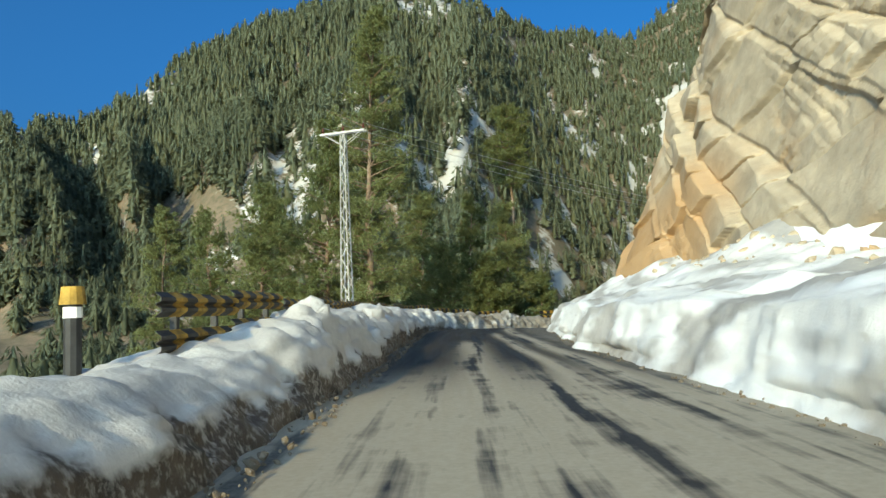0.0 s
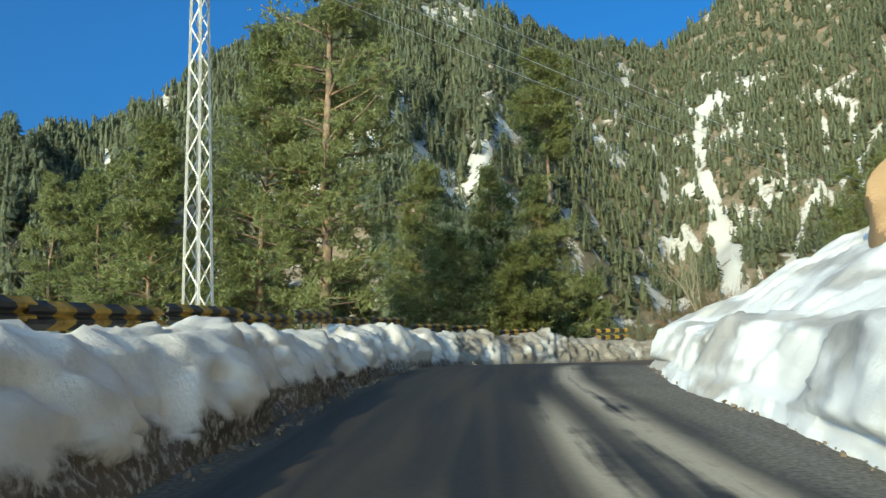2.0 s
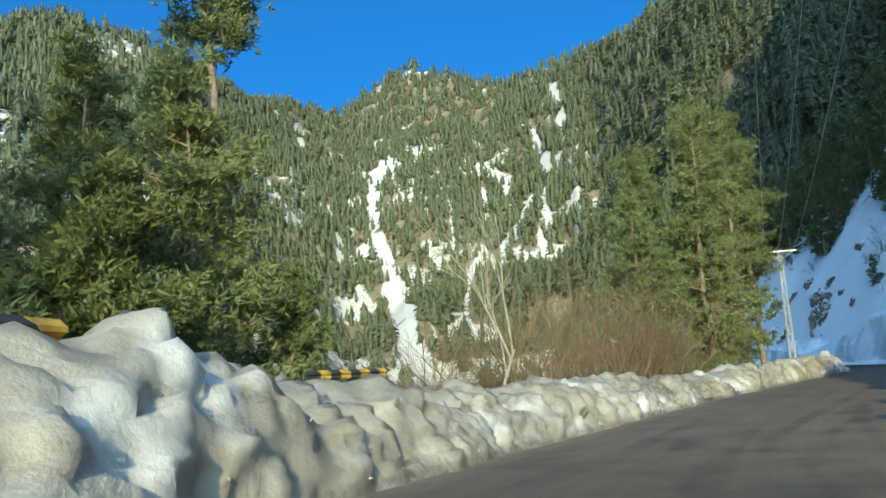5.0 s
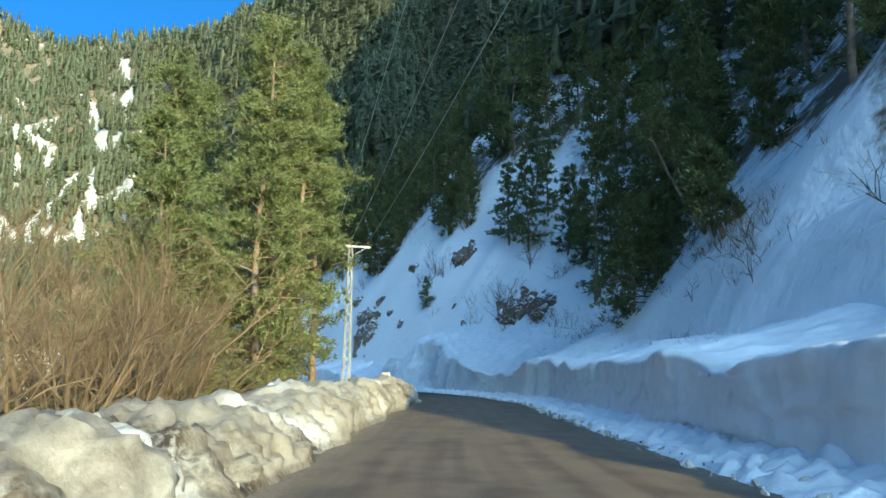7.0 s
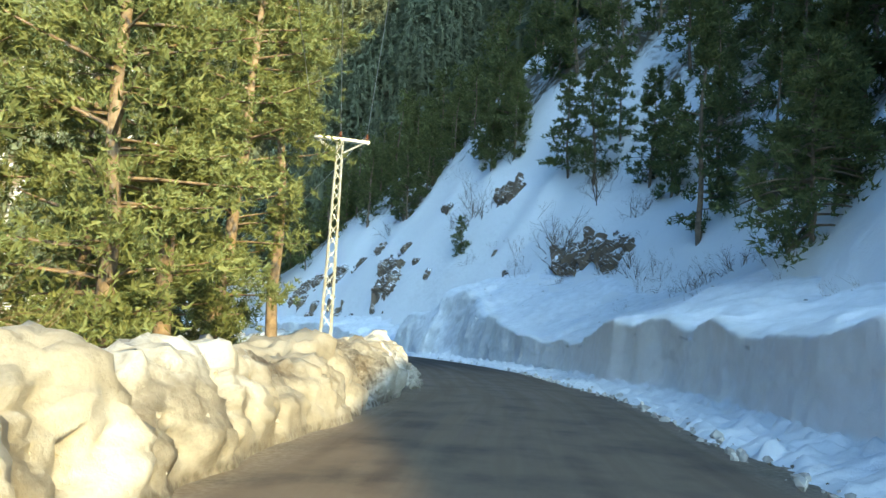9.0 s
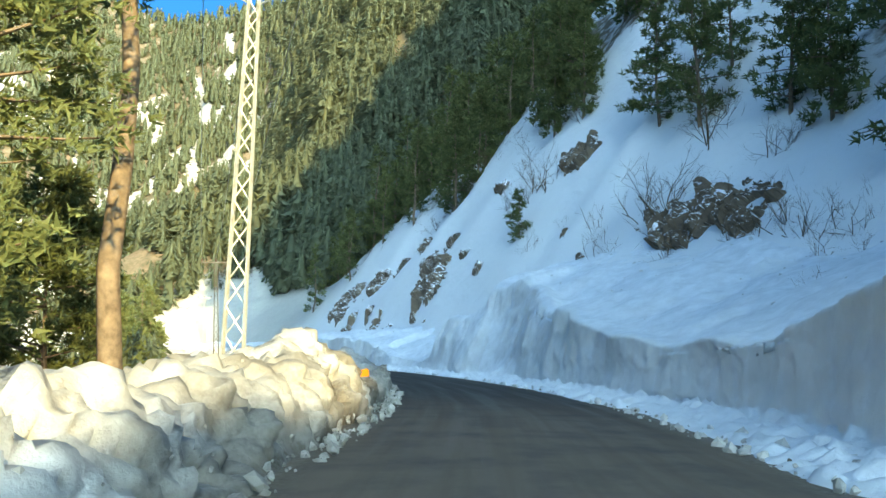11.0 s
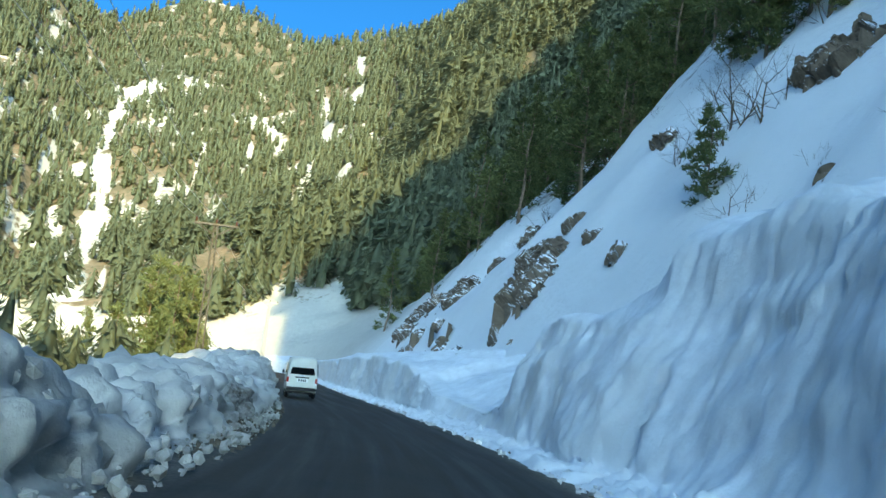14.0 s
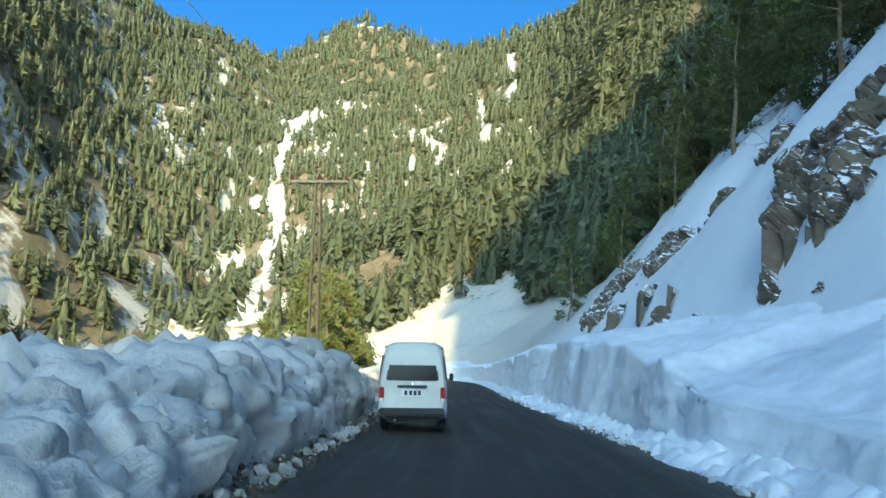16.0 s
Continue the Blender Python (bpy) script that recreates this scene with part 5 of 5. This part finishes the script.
# woods across the valley and round the far bend, too many to tell apart
def valley_woods(tries, seed):
    rng = np.random.default_rng(seed)
    x, y = rng.uniform(-150, 270, tries), rng.uniform(120, 390, tries)
    r, az = np.hypot(x - HUB[0], y - HUB[1]), np.degrees(np.arctan2(x - HUB[0], y - HUB[1]))
    close = np.hypot(x - 105, y - 190) < 190
    g, d, kk = ground_z(x, y)
    cy = CY[kk]
    el = np.degrees(np.arctan2(g - HUB[2], r))
    keep = (close | ((r > 120) & (r < 300) & (az > -40) & (az < 42))) & (gully(az, el) < 0.25) & (cleared(az, el) < 0.4)
    keep &= np.where(d > 0, (cy > 240) & (d > np.where(cy > 276, 9, 24)), d < np.where(cy > 150, -12, -26))
    keep &= rng.uniform(0, 1, tries) < np.where((d > -45) & (d < 0), 0.3, np.where((az < -10) | ((r < 190) & (az > 12) & ~close), 0.4, 1.0))
    keep &= (np.hypot(x - 102.7, y - 186.9) > 5) & (np.hypot((x - 112) / 17, (y - 285) / 32) > rng.uniform(0.7, 1.1, tries))
    keep &= np.hypot((x - 158) / 16, (y - 287) / 17) > rng.uniform(0.75, 1.05, tries)
    keep &= ~((az > 15) & (az < 26) & (r > 185)) | (rng.uniform(0, 1, tries) < 0.15)
    x, y, z, d = x[keep], y[keep], g[keep], d[keep]
    short = (d > -45) & (d < 0) & (y < 235)
    h = np.where(short, rng.uniform(4, 9, len(x)), rng.uniform(8, 15, len(x)))
    return woods("valley_woods", "green conifer wood on the near side of the valley", x, y, z - 0.3, h, rng, M_FAR_LEAF, 115, 0.6)


valley_woods(4600, 93)

# rocks: place, height of the middle over the slope, half sizes, turn
for n, (x, y, z, sx, sy, sz, turn) in enumerate([(114.0, 146.3, 0.0, 2.6, 2.2, 2.3, 30), (95.6, 139.6, 0.1, 1.1, 1.0, 0.8, 30), (99.0, 128.5, 0.0, 4.2, 3.0, 2.4, 40), (96.5, 124.0, 0.3, 3.6, 2.4, 2.0, 40), (113.9, 164.2, -0.3, 2.6, 3.2, 3.3, 20), (118, 169, 0.2, 1.8, 2.4, 2.0, 20),
                                                 (136.5, 206.5, -0.5, 2.6, 4.6, 4.2, 15), (130.0, 191.0, -0.4, 2.2, 3.6, 2.8, 20), (127, 183, 0.0, 1.3, 2.0, 1.5, 10), (134, 200, 0.3, 1.6, 2.6, 2.2, 30), (124, 176, 0.4, 1.6, 2.2, 1.4, 30), (107, 118, 0.4, 3.0, 2.2, 1.8, 50), (88, 108, 0.4, 2.6, 1.8, 1.5, 60)]):
    outcrop(x, y, z, sx, sy, sz, turn, 80.0 + n, "brown rock outcrop breaking through the snow")


for n, (cy, d, size) in enumerate([(176, 9.5, 0.8), (182, 10.0, 1.1), (188, 11.0, 0.8), (172, 15.5, 1.0), (196, 10.5, 1.3), (165, 13.5, 0.7), (160, 12.5, 0.6), (205, 11.5, 1.5), (213, 12.5, 1.7), (154.5, 6.3, 0.5), (158, 5.8, 0.45), (150, 15.0, 0.7), (146, 13.5, 0.6), (168, 19.0, 1.2)]):
    i = int(np.argmin(np.abs(CY - cy)))
    x, y = C[i] + RIGHT[i] * d
    outcrop(x, y, 0.3, size * 1.1, size, size * 1.3, 0, 120.0 + n, "small broken brown rocks in the snow slope")


# ---- small builders ----
def box(name, size, at, mat, parent, bevel=0.0, turn=(0, 0, 0), label=""):
    bm = bmesh.new()
    bmesh.ops.create_cube(bm, size=1.0)
    bmesh.ops.scale(bm, vec=size, verts=bm.verts)
    if bevel:
        bmesh.ops.bevel(bm, geom=bm.edges[:], offset=bevel, segments=2, affect="EDGES")
    bmesh.ops.transform(bm, matrix=pose(*at, *turn), verts=bm.verts)
    return part(name, bm, mat, parent, label)


def rod(name, a, b, r, mat, parent, sides=6, label="", r2=None):
    v, f = tube(np.array([a, b], float), [r, r if r2 is None else r2], sides)
    n = len(v) // 2
    me = bpy.data.meshes.new(name)
    me.from_pydata([tuple(p) for p in v], [], [tuple(q) for q in f] + [tuple(range(n))[::-1], tuple(range(n, 2 * n))])
    me.update()
    return finish(name, me, mat, parent, label, False)


# ---- power line ----
def lattice_pole(height, steel, label):
    """Square tapered lattice mast with a braced crossarm and three insulators."""
    root = new("lattice_pole")
    lo, hi, base = 0.33, 0.14, -3.0
    corner = lambda z, i, j: np.array([i * (lo + (hi - lo) * (z - base) / (height - base)), j * (lo + (hi - lo) * (z - base) / (height - base)), z])
    for i, j in ((1, 1), (1, -1), (-1, -1), (-1, 1)):
        rod("leg", corner(base, i, j), corner(height, i, j), 0.045, steel, root, 4)
    levels = [base]
    while levels[-1] < height - 0.5:
        levels.append(levels[-1] + max(0.5, 0.95 * (1 - 0.5 * (levels[-1] - base) / (height - base))))
    levels[-1] = height
    for (i, j), (p, q) in zip(((1, 1), (1, -1), (-1, -1), (-1, 1)), ((1, -1), (-1, -1), (-1, 1), (1, 1))):
        for n, (a, b) in enumerate(zip(levels, levels[1:])):
            ends = (corner(a, i, j), corner(b, p, q)) if n % 2 else (corner(a, p, q), corner(b, i, j))
            rod("brace", *ends, 0.024, steel, root, 3)
    for y in (-0.16, 0.16):
        box("crossarm", (3.3, 0.09, 0.14), (0, y, height), steel, root, 0.01)
    for sx in (-1, 1):
        for y in (-0.16, 0.16):
            rod("strut", (sx * 1.35, y, height - 0.05), (sx * 0.2, y, height - 0.75), 0.035, steel, root, 4)
    for x in (-1.5, 0.0, 1.5):
        bm = bmesh.new()
        for z, r in ((0.10, 0.09), (0.20, 0.12), (0.30, 0.10), (0.40, 0.06)):
            bmesh.ops.create_cone(bm, cap_ends=True, segments=10, radius1=r, radius2=r * 0.6, depth=0.09, matrix=pose(x, 0, height + 0.05 + z))
        bmesh.ops.create_cone(bm, cap_ends=True, segments=8, radius1=0.03, radius2=0.03, depth=0.3, matrix=pose(x, 0, height + 0.15))
        part("insulator", bm, M_CERAMIC, root, "dark brown glazed insulator")
    return tagged(root, label, "power pole", "poles of the power line")


MAST = lattice_pole(12.0, M_STEEL, "pale painted steel lattice power pole with crossarm")
SHADED_MAST = lattice_pole(12.0, M_SHADED_OLD_STEEL, "weathered steel lattice power pole with crossarm, coloured as in shade")
SITES = [(-6.4, 50.3, 1.15, -22, 0), (68.0, 127.0, -0.75, -35, 0), (102.7, 186.9, -1.9, -27, -3.5), (151.5, 276.0, 0.4, -20, -2.5)]
POLES = []
for n, (x, y, z, turn, lean) in enumerate(SITES):
    m = pose(x, y, z, 0, lean, turn)
    if n in (0, 2):
        mast = MAST if n == 0 else SHADED_MAST
        mast.matrix_world = m
        POLES.append((mast, m))
    else:
        POLES.append((copy_thing(MAST, m), m))
for (_, a), (_, b) in zip(POLES, POLES[1:]):
    for x in (-1.5, 0.0, 1.5):
        p, q = np.array(a @ Vector((x, 0, 12.5))), np.array(b @ Vector((x, 0, 12.5)))
        w = np.linspace(0, 1, 25)[:, None]
        path = p + (q - p) * w - np.array([0, 0, 1]) * (4 * w * (1 - w)) * 1.6
        v, f = tube(path, [0.014] * 25, 5)
        tagged(raw("power_cable", v, f, M_WIRE), "thin bare power cable hung between the poles", "cable", "cables of the power line")


# ---- guard rails ----
def guard_rail(pieces=8):
    """Two corrugated steel beams, one over the other, with yellow and black painted bands, on two posts; 3.8 m long."""
    root = new("guard_rail")
    face = [(0.0, 0.0), (0.015, 0.02), (0.085, 0.075), (0.085, 0.125), (0.01, 0.165), (0.01, 0.185), (0.085, 0.225), (0.085, 0.275), (0.015, 0.33), (0.0, 0.35)]
    outline = face + [(x - 0.012, z) for x, z in face[::-1]]
    m, width = len(outline), 3.8 / pieces
    slant = lambda e, z: 0.16 * (1 - abs(z - 0.175) / 0.175) * (0 < e < pieces)
    for low in (0.22, 0.75):
        for n in range(pieces):
            v = [(x, (n + e) * width - 1.9 + slant(n + e, z), z + low) for e in (0, 1) for x, z in outline]
            f = [(i, (i + 1) % m, m + (i + 1) % m, m + i) for i in range(m)] + [tuple(range(m))[::-1], tuple(range(m, 2 * m))]
            raw("band", v, f, M_YELLOW if n % 2 else M_BLACK, root, "yellow painted band" if n % 2 else "black painted band")
    for y in (-0.95, 0.95):
        box("post", (0.10, 0.14, 1.7), (-0.08, y, 0.22), M_BLACK, root, 0.008, label="dark painted steel post")
    return tagged(root, "double steel guard rail with yellow and black bands", "guard rail", "guard rails along the valley side")


BLOCK = guard_rail()
first = True
for y in np.arange(12.3, 71, 3.8):
    i = int(np.argmin(np.abs(CY - y)))
    x, yy = C[i] - RIGHT[i] * (5.05 + 0.05 * math.sin(y * 1.7))
    turn = math.degrees(math.atan2(TAN[i][1], TAN[i][0])) - 90 + 1.0 * math.sin(y * 2.3)
    m = pose(x, yy, CZ[i] + 0.78 + 0.06 * math.sin(y * 0.9), 0, 0, turn)
    if first:
        BLOCK.matrix_world, first = m, False
    else:
        copy_thing(BLOCK, m)
copy_thing(BLOCK, pose(12.2, 91.5, -0.2, 0, 3, -58))

# marker post at the barrier's start
post = new("marker_post")
rod("stem", (0, 0, 0), (0, 0, 1.15), 0.11, M_BLACK, post, 10)
rod("band", (0, 0, 0.98), (0, 0, 1.12), 0.118, M_WHITE_PAINT, post, 10, "white painted band")
rod("cap", (0, 0, 1.15), (0, 0, 1.38), 0.17, M_YELLOW, post, 12, "bright yellow cap", 0.14)
post.matrix_world = pose(-4.85, 10.0, 0.52)
tagged(post, "black marker post with bright yellow cap in the snow", "marker post")

# orange plate stuck in the bank
sign = new("hazard_marker")
bm = bmesh.new()
ring = [(-0.34, 0.0), (-0.36, 0.42), (-0.2, 0.56), (0.28, 0.58), (0.36, 0.45), (0.30, 0.05), (0.1, -0.05)]
low = [bm.verts.new((x, -0.015, z)) for x, z in ring]
high = [bm.verts.new((x, 0.015 + 0.05 * abs(x), z)) for x, z in ring]
bm.faces.new(low)
bm.faces.new(high[::-1])
for i in range(len(ring)):
    bm.faces.new((low[i], high[i], high[(i + 1) % len(ring)], low[(i + 1) % len(ring)]))
part("plate", bm, M_ORANGE, sign)
rod("stake", (0, 0.06, -0.8), (0, 0.06, 0.3), 0.025, M_STEEL, sign)
tagged(sign, "bent orange hazard plate half buried in snow", "sign")
ORANGE_AT = (71.06, 124.95, -0.40)
sign.matrix_world = pose(*ORANGE_AT, 0, -14, -20) @ Matrix.Scale(0.44, 4)


# ---- the van ----
def van():
    root = new("minivan")
    # stations along the length: y, half width low, half width at roof, roof height, floor height
    rows = [(0.0, 0.655, 0.53, 1.70, 0.42), (0.06, 0.69, 0.56, 1.80, 0.32), (0.35, 0.70, 0.58, 1.855, 0.26), (1.6, 0.70, 0.59, 1.87, 0.26), (2.45, 0.70, 0.58, 1.83, 0.26),
            (2.75, 0.70, 0.55, 1.70, 0.28), (3.1, 0.69, 0.60, 1.08, 0.30), (3.2, 0.64, 0.58, 0.90, 0.36)]
    bm = bmesh.new()
    loops = []
    for y, wl, wr, top, low in rows:
        belt = min(0.98, top - 0.1)
        prof = [(wl * 0.92, low), (wl, low + 0.14), (wl * 1.0, 0.62), (wl * 0.995, belt), (wr + 0.035, top - 0.16), (wr - 0.04, top - 0.045), (wr - 0.16, top), (0, top + 0.012)]
        pts = [(x, z) for x, z in prof] + [(-x, z) for x, z in prof[-2::-1]]
        loops.append([bm.verts.new((x, y, z)) for x, z in pts])
    for a, b in zip(loops, loops[1:]):
        for i in range(len(a) - 1):
            bm.faces.new((a[i], b[i], b[i + 1], a[i + 1]))
        bm.faces.new((a[-1], b[-1], b[0], a[0]))
    bm.faces.new(loops[0])
    bm.faces.new(loops[-1][::-1])
    bmesh.ops.recalc_face_normals(bm, faces=bm.faces)
    body = part("body", bm, M_VAN, root, smooth=False)

    def slab(name, pts, out, mat, parent=root, label="", inset=0.0):
        """A thin panel with rounded corners: pts round its outline, out its thickness."""
        q = np.array(pts, float)
        mid = q.mean(0)
        ring = []
        n = len(q)
        for i in range(n):
            for w in (0.12, 0.04):
                ring.append(q[i] + (q[i - 1] - q[i]) * w + (mid - q[i]) * 0.02)
            for w in (0.04, 0.12):
                ring.append(q[i] + (q[(i + 1) % n] - q[i]) * w + (mid - q[i]) * 0.02)
        ring = np.array(ring)
        m = len(ring)
        v = np.concatenate([ring, ring + np.array(out)])
        f = [(i, (i + 1) % m, m + (i + 1) % m, m + i) for i in range(m)] + [tuple(range(m))[::-1], tuple(range(m, 2 * m))]
        return raw(name, v, f, mat, parent, label)

    gate = slab("tailgate", [(-0.615, -0.012, 0.55), (0.615, -0.012, 0.55), (0.60, 0.005, 1.02), (0.535, 0.045, 1.62), (-0.535, 0.045, 1.62), (-0.60, 0.005, 1.02)], (0, 0.04, 0), M_VAN)
    slab("rear_window", [(-0.535, -0.028, 1.07), (0.535, -0.028, 1.07), (0.475, 0.018, 1.56), (-0.475, 0.018, 1.56)], (0, 0.03, 0), M_GLASS, gate, "dark rear window glass")
    slab("window_seal", [(-0.56, -0.018, 1.045), (0.56, -0.018, 1.045), (0.495, 0.028, 1.59), (-0.495, 0.028, 1.59)], (0, 0.028, 0), M_DARK_TRIM, gate, "black rubber window seal")
    box("handle_strip", (0.62, 0.03, 0.055), (0, -0.03, 0.93), M_DARK_TRIM, gate, 0.008, label="dark handle strip")
    box("emblem", (0.06, 0.012, 0.06), (0, -0.022, 1.0), M_CHROME, gate, 0.004)
    plate = box("number_plate", (0.50, 0.014, 0.14), (0.02, -0.026, 0.80), M_WHITE_PAINT, gate, 0.004, label="white number plate with dark bars")
    for n, x in enumerate((-0.13, -0.03, 0.06, 0.15)):
        box("bar", (0.062, 0.006, 0.095), (x, -0.036, 0.80), M_BLACK, plate)
    for sx in (-1, 1):
        lamp = box("tail_lamp", (0.10, 0.05, 0.30), (sx * 0.635, -0.008, 0.77), M_RED, root, 0.015, label="red tail lamp")
        box("reversing_lens", (0.085, 0.01, 0.07), (sx * 0.635, -0.036, 0.66), M_WHITE_PAINT, lamp, 0.003)
    box("rear_bumper", (1.36, 0.14, 0.15), (0, -0.05, 0.42), M_DARK_TRIM, root, 0.03, label="black rear bumper")
    box("front_bumper", (1.34, 0.14, 0.18), (0, 3.2, 0.42), M_DARK_TRIM, root, 0.03)
    box("underbody", (1.1, 2.8, 0.16), (0, 1.6, 0.27), M_DARK_TRIM, root, 0.02)
    rod("exhaust", (-0.35, -0.1, 0.24), (-0.35, 0.5, 0.24), 0.025, M_CHROME, root, 8)
    for sx in (-1, 1):
        for y0, y1 in ((0.16, 0.92), (1.0, 1.72), (1.80, 2.52)):
            top = 1.58 if y1 < 2.4 else 1.54
            slab("side_window", [(sx * 0.702, y0, 1.06), (sx * 0.702, y1 + (0.12 if y1 > 2.4 else 0), 1.06), (sx * 0.645, y1 - (0.06 if y1 > 2.4 else 0), top), (sx * 0.645, y0 + 0.03, top)], (sx * 0.012, 0, 0), M_GLASS, root, "dark side window glass")
        box("roof_gutter", (0.02, 2.35, 0.025), (sx * 0.60, 1.4, 1.76), M_DARK_TRIM, root)
        box("side_trim", (0.015, 2.5, 0.045), (sx * 0.706, 1.5, 0.70), M_DARK_TRIM, root, 0.004)
        arm = box("wing_mirror", (0.10, 0.06, 0.17), (sx * 0.80, 2.72, 1.12), M_DARK_TRIM, root, 0.015, label="black wing mirror")
        box("mirror_arm", (0.12, 0.03, 0.03), (sx * 0.72, 2.72, 1.07), M_DARK_TRIM, arm)
        for y in (0.62, 2.62):
            bm = bmesh.new()
            bmesh.ops.create_cone(bm, cap_ends=True, segments=24, radius1=0.275, radius2=0.275, depth=0.17, matrix=pose(sx * 0.60, y, 0.275, 0, 90, 0))
            bmesh.ops.bevel(bm, geom=[e for e in bm.edges if len(e.link_faces) == 2 and e.calc_face_angle(0) > 1.2], offset=0.03, segments=2, affect="EDGES")
            wheel = part("wheel", bm, M_RUBBER, root, "black tyre", smooth=True)
            bm = bmesh.new()
            bmesh.ops.create_cone(bm, cap_ends=True, segments=16, radius1=0.16, radius2=0.13, depth=0.03, matrix=pose(sx * 0.69, y, 0.275, 0, 90 * sx, 0))
            part("rim", bm, M_CHROME, wheel, "dull steel rim")
    slab("windscreen", [(-0.60, 3.075, 1.10), (0.60, 3.075, 1.10), (0.52, 2.79, 1.66), (-0.52, 2.79, 1.66)], (0, 0.015, 0.006), M_GLASS, root, "dark windscreen")
    return tagged(root, "small white minivan with black bumper driving away", "van")


VAN = van()
VAN.matrix_world = pose(97.3, 161.2, -0.98, 0, -3.5, -26.5)


# ---- broken snow and stones along the edges ----
def lumps(name, label, mat, count, seed, place, lo, hi, sunk=0.0):
    """Many rounded, broken pieces in one mesh."""
    rng = np.random.default_rng(seed)
    bm = bmesh.new()
    bmesh.ops.create_icosphere(bm, subdivisions=1, radius=1.0)
    unit = np.array([v.co for v in bm.verts])
    tri = np.array([[v.index for v in f.verts] for f in bm.faces])
    bm.free()
    at = place(rng, count)
    size = rng.uniform(0, 1, count) ** 2.5 * (hi - lo) + lo
    turn = rng.normal(size=(count, 3, 3))
    turn = np.linalg.qr(turn)[0]
    flats = rng.normal(size=(count, 7, 3))
    flats /= np.linalg.norm(flats, axis=2)[..., None]
    reach = rng.uniform(0.35, 0.85, (count, 7))[..., None] / np.maximum(np.einsum("npj,kj->npk", flats, unit), 0.12)
    round_ = (np.ones((count, 1, 1)) ** 2 + (1 / reach**9).sum(1, keepdims=True)) ** (-1 / 9)
    v = unit[None] * np.swapaxes(round_, 1, 2) * (1 + rng.normal(0, 0.035, (count, len(unit), 1))) * rng.uniform(0.65, 1.3, (count, 1, 3)) * size[:, None, None]
    v = np.einsum("nij,nkj->nki", turn, v) + at[:, None] - sunk * size[:, None, None] * np.array([0, 0, 1.0])
    f = (np.arange(count)[:, None, None] * len(unit) + tri[None]).reshape(-1, 3)
    ob = big_mesh(name, v.reshape(-1, 3), f, mat, False, {"dirt": np.repeat(rng.uniform(0, 0.5, count), len(unit)), "silt_dim": np.repeat(table(at[:, 1], [(60, 0.1), (70, 0.9), (110, 0.9), (124, 0.35)]), len(unit))})
    return tagged(ob, label, "rubble", kind="stuff")


def beside(side, lo, hi, near, far_, up):
    def place(rng, n):
        ids = np.where((CY > lo) & (CY < hi))[0]
        i = rng.choice(ids, n)
        d = near + (far_ - near) * rng.uniform(0, 1, n) ** 1.3
        e = RE[i] if side > 0 else HALF
        xy = C[i] + RIGHT[i] * (side * (e + d))[:, None]
        return np.concatenate([xy, (CZ[i] + up * rng.uniform(0, 1, n))[:, None]], 1)
    return place


lumps("snow_rubble", "small lumps of broken snow at the road edge", M_WALL_SNOW, 2200, 401, beside(1, 74, 200, -0.35, 1.4, 0.10), 0.02, 0.16)
lumps("snow_rubble", "lumps of broken snow at the foot of the bank", M_SNOW, 2400, 402, beside(-1, 108, 200, -0.5, 0.6, 0.14), 0.025, 0.15)
lumps("grit_stones", "grey-brown stones and grit at the road edge", M_ROCK, 700, 403, beside(1, -10, 60, -0.3, 0.3, 0.02), 0.01, 0.07)
lumps("grit_stones", "dark grit and stones at the foot of the bank", M_ROCK, 1400, 404, beside(-1, -10, 62, -0.5, 0.3, 0.12), 0.015, 0.085)

lumps("grit_stones", "brown grit and stones at the foot of the snow bank", M_ROCK, 1800, 407, beside(-1, 138, 200, -0.6, 0.35, 0.10), 0.015, 0.09)
lumps("grit_stones", "dark grit scattered at the foot of the snow wall", M_ROCK, 500, 408, beside(1, 74, 200, -0.3, 1.2, 0.12), 0.01, 0.05)


def on_bank(lo, hi, first=4, last=30):
    def place(rng, n):
        rows = np.where((BANK_Y > lo) & (BANK_Y < hi))[0]
        return BANK_AT[rng.choice(rows, n), rng.integers(first, last, n)] - (0, 0, 0.02)
    return place


lumps("snow_block", "broken blocks of snow heaped on the bank", M_SNOW, 900, 405, on_bank(106, 200), 0.02, 0.09, 0.3)
lumps("snow_block", "larger broken snow blocks at the foot of the bank", M_SNOW, 110, 409, on_bank(134, 200, 2, 13), 0.06, 0.20, 0.4)
lumps("snow_block", "broken lumps of snow on the bank", M_SNOW, 900, 406, on_bank(56, 112), 0.015, 0.06, 0.3)


def on_slope(lo, hi, first, last):
    def place(rng, n):
        rows = np.where((SLOPE_Y > lo) & (SLOPE_Y < hi))[0]
        return SLOPE_AT[rng.choice(rows, n), last - (rng.uniform(0, 1, n) ** 2 * (last - first)).astype(int)] - (0, 0, 0.03)
    return place


lumps("rock_rubble", "ochre stones fallen on the snow below the cliff", M_CLIFF, 900, 410, on_slope(16, 47, 58, 83), 0.03, 0.28)
lumps("snow_lump", "small lumps of snow fallen on the slope", M_WALL_SNOW, 700, 411, on_slope(76, 190, 48, 83), 0.03, 0.16)
lumps("snow_block", "angular blocks of snow thrown up on the bank", M_SNOW, 320, 412, on_bank(124, 200, 3, 30), 0.05, 0.24, 0.5)
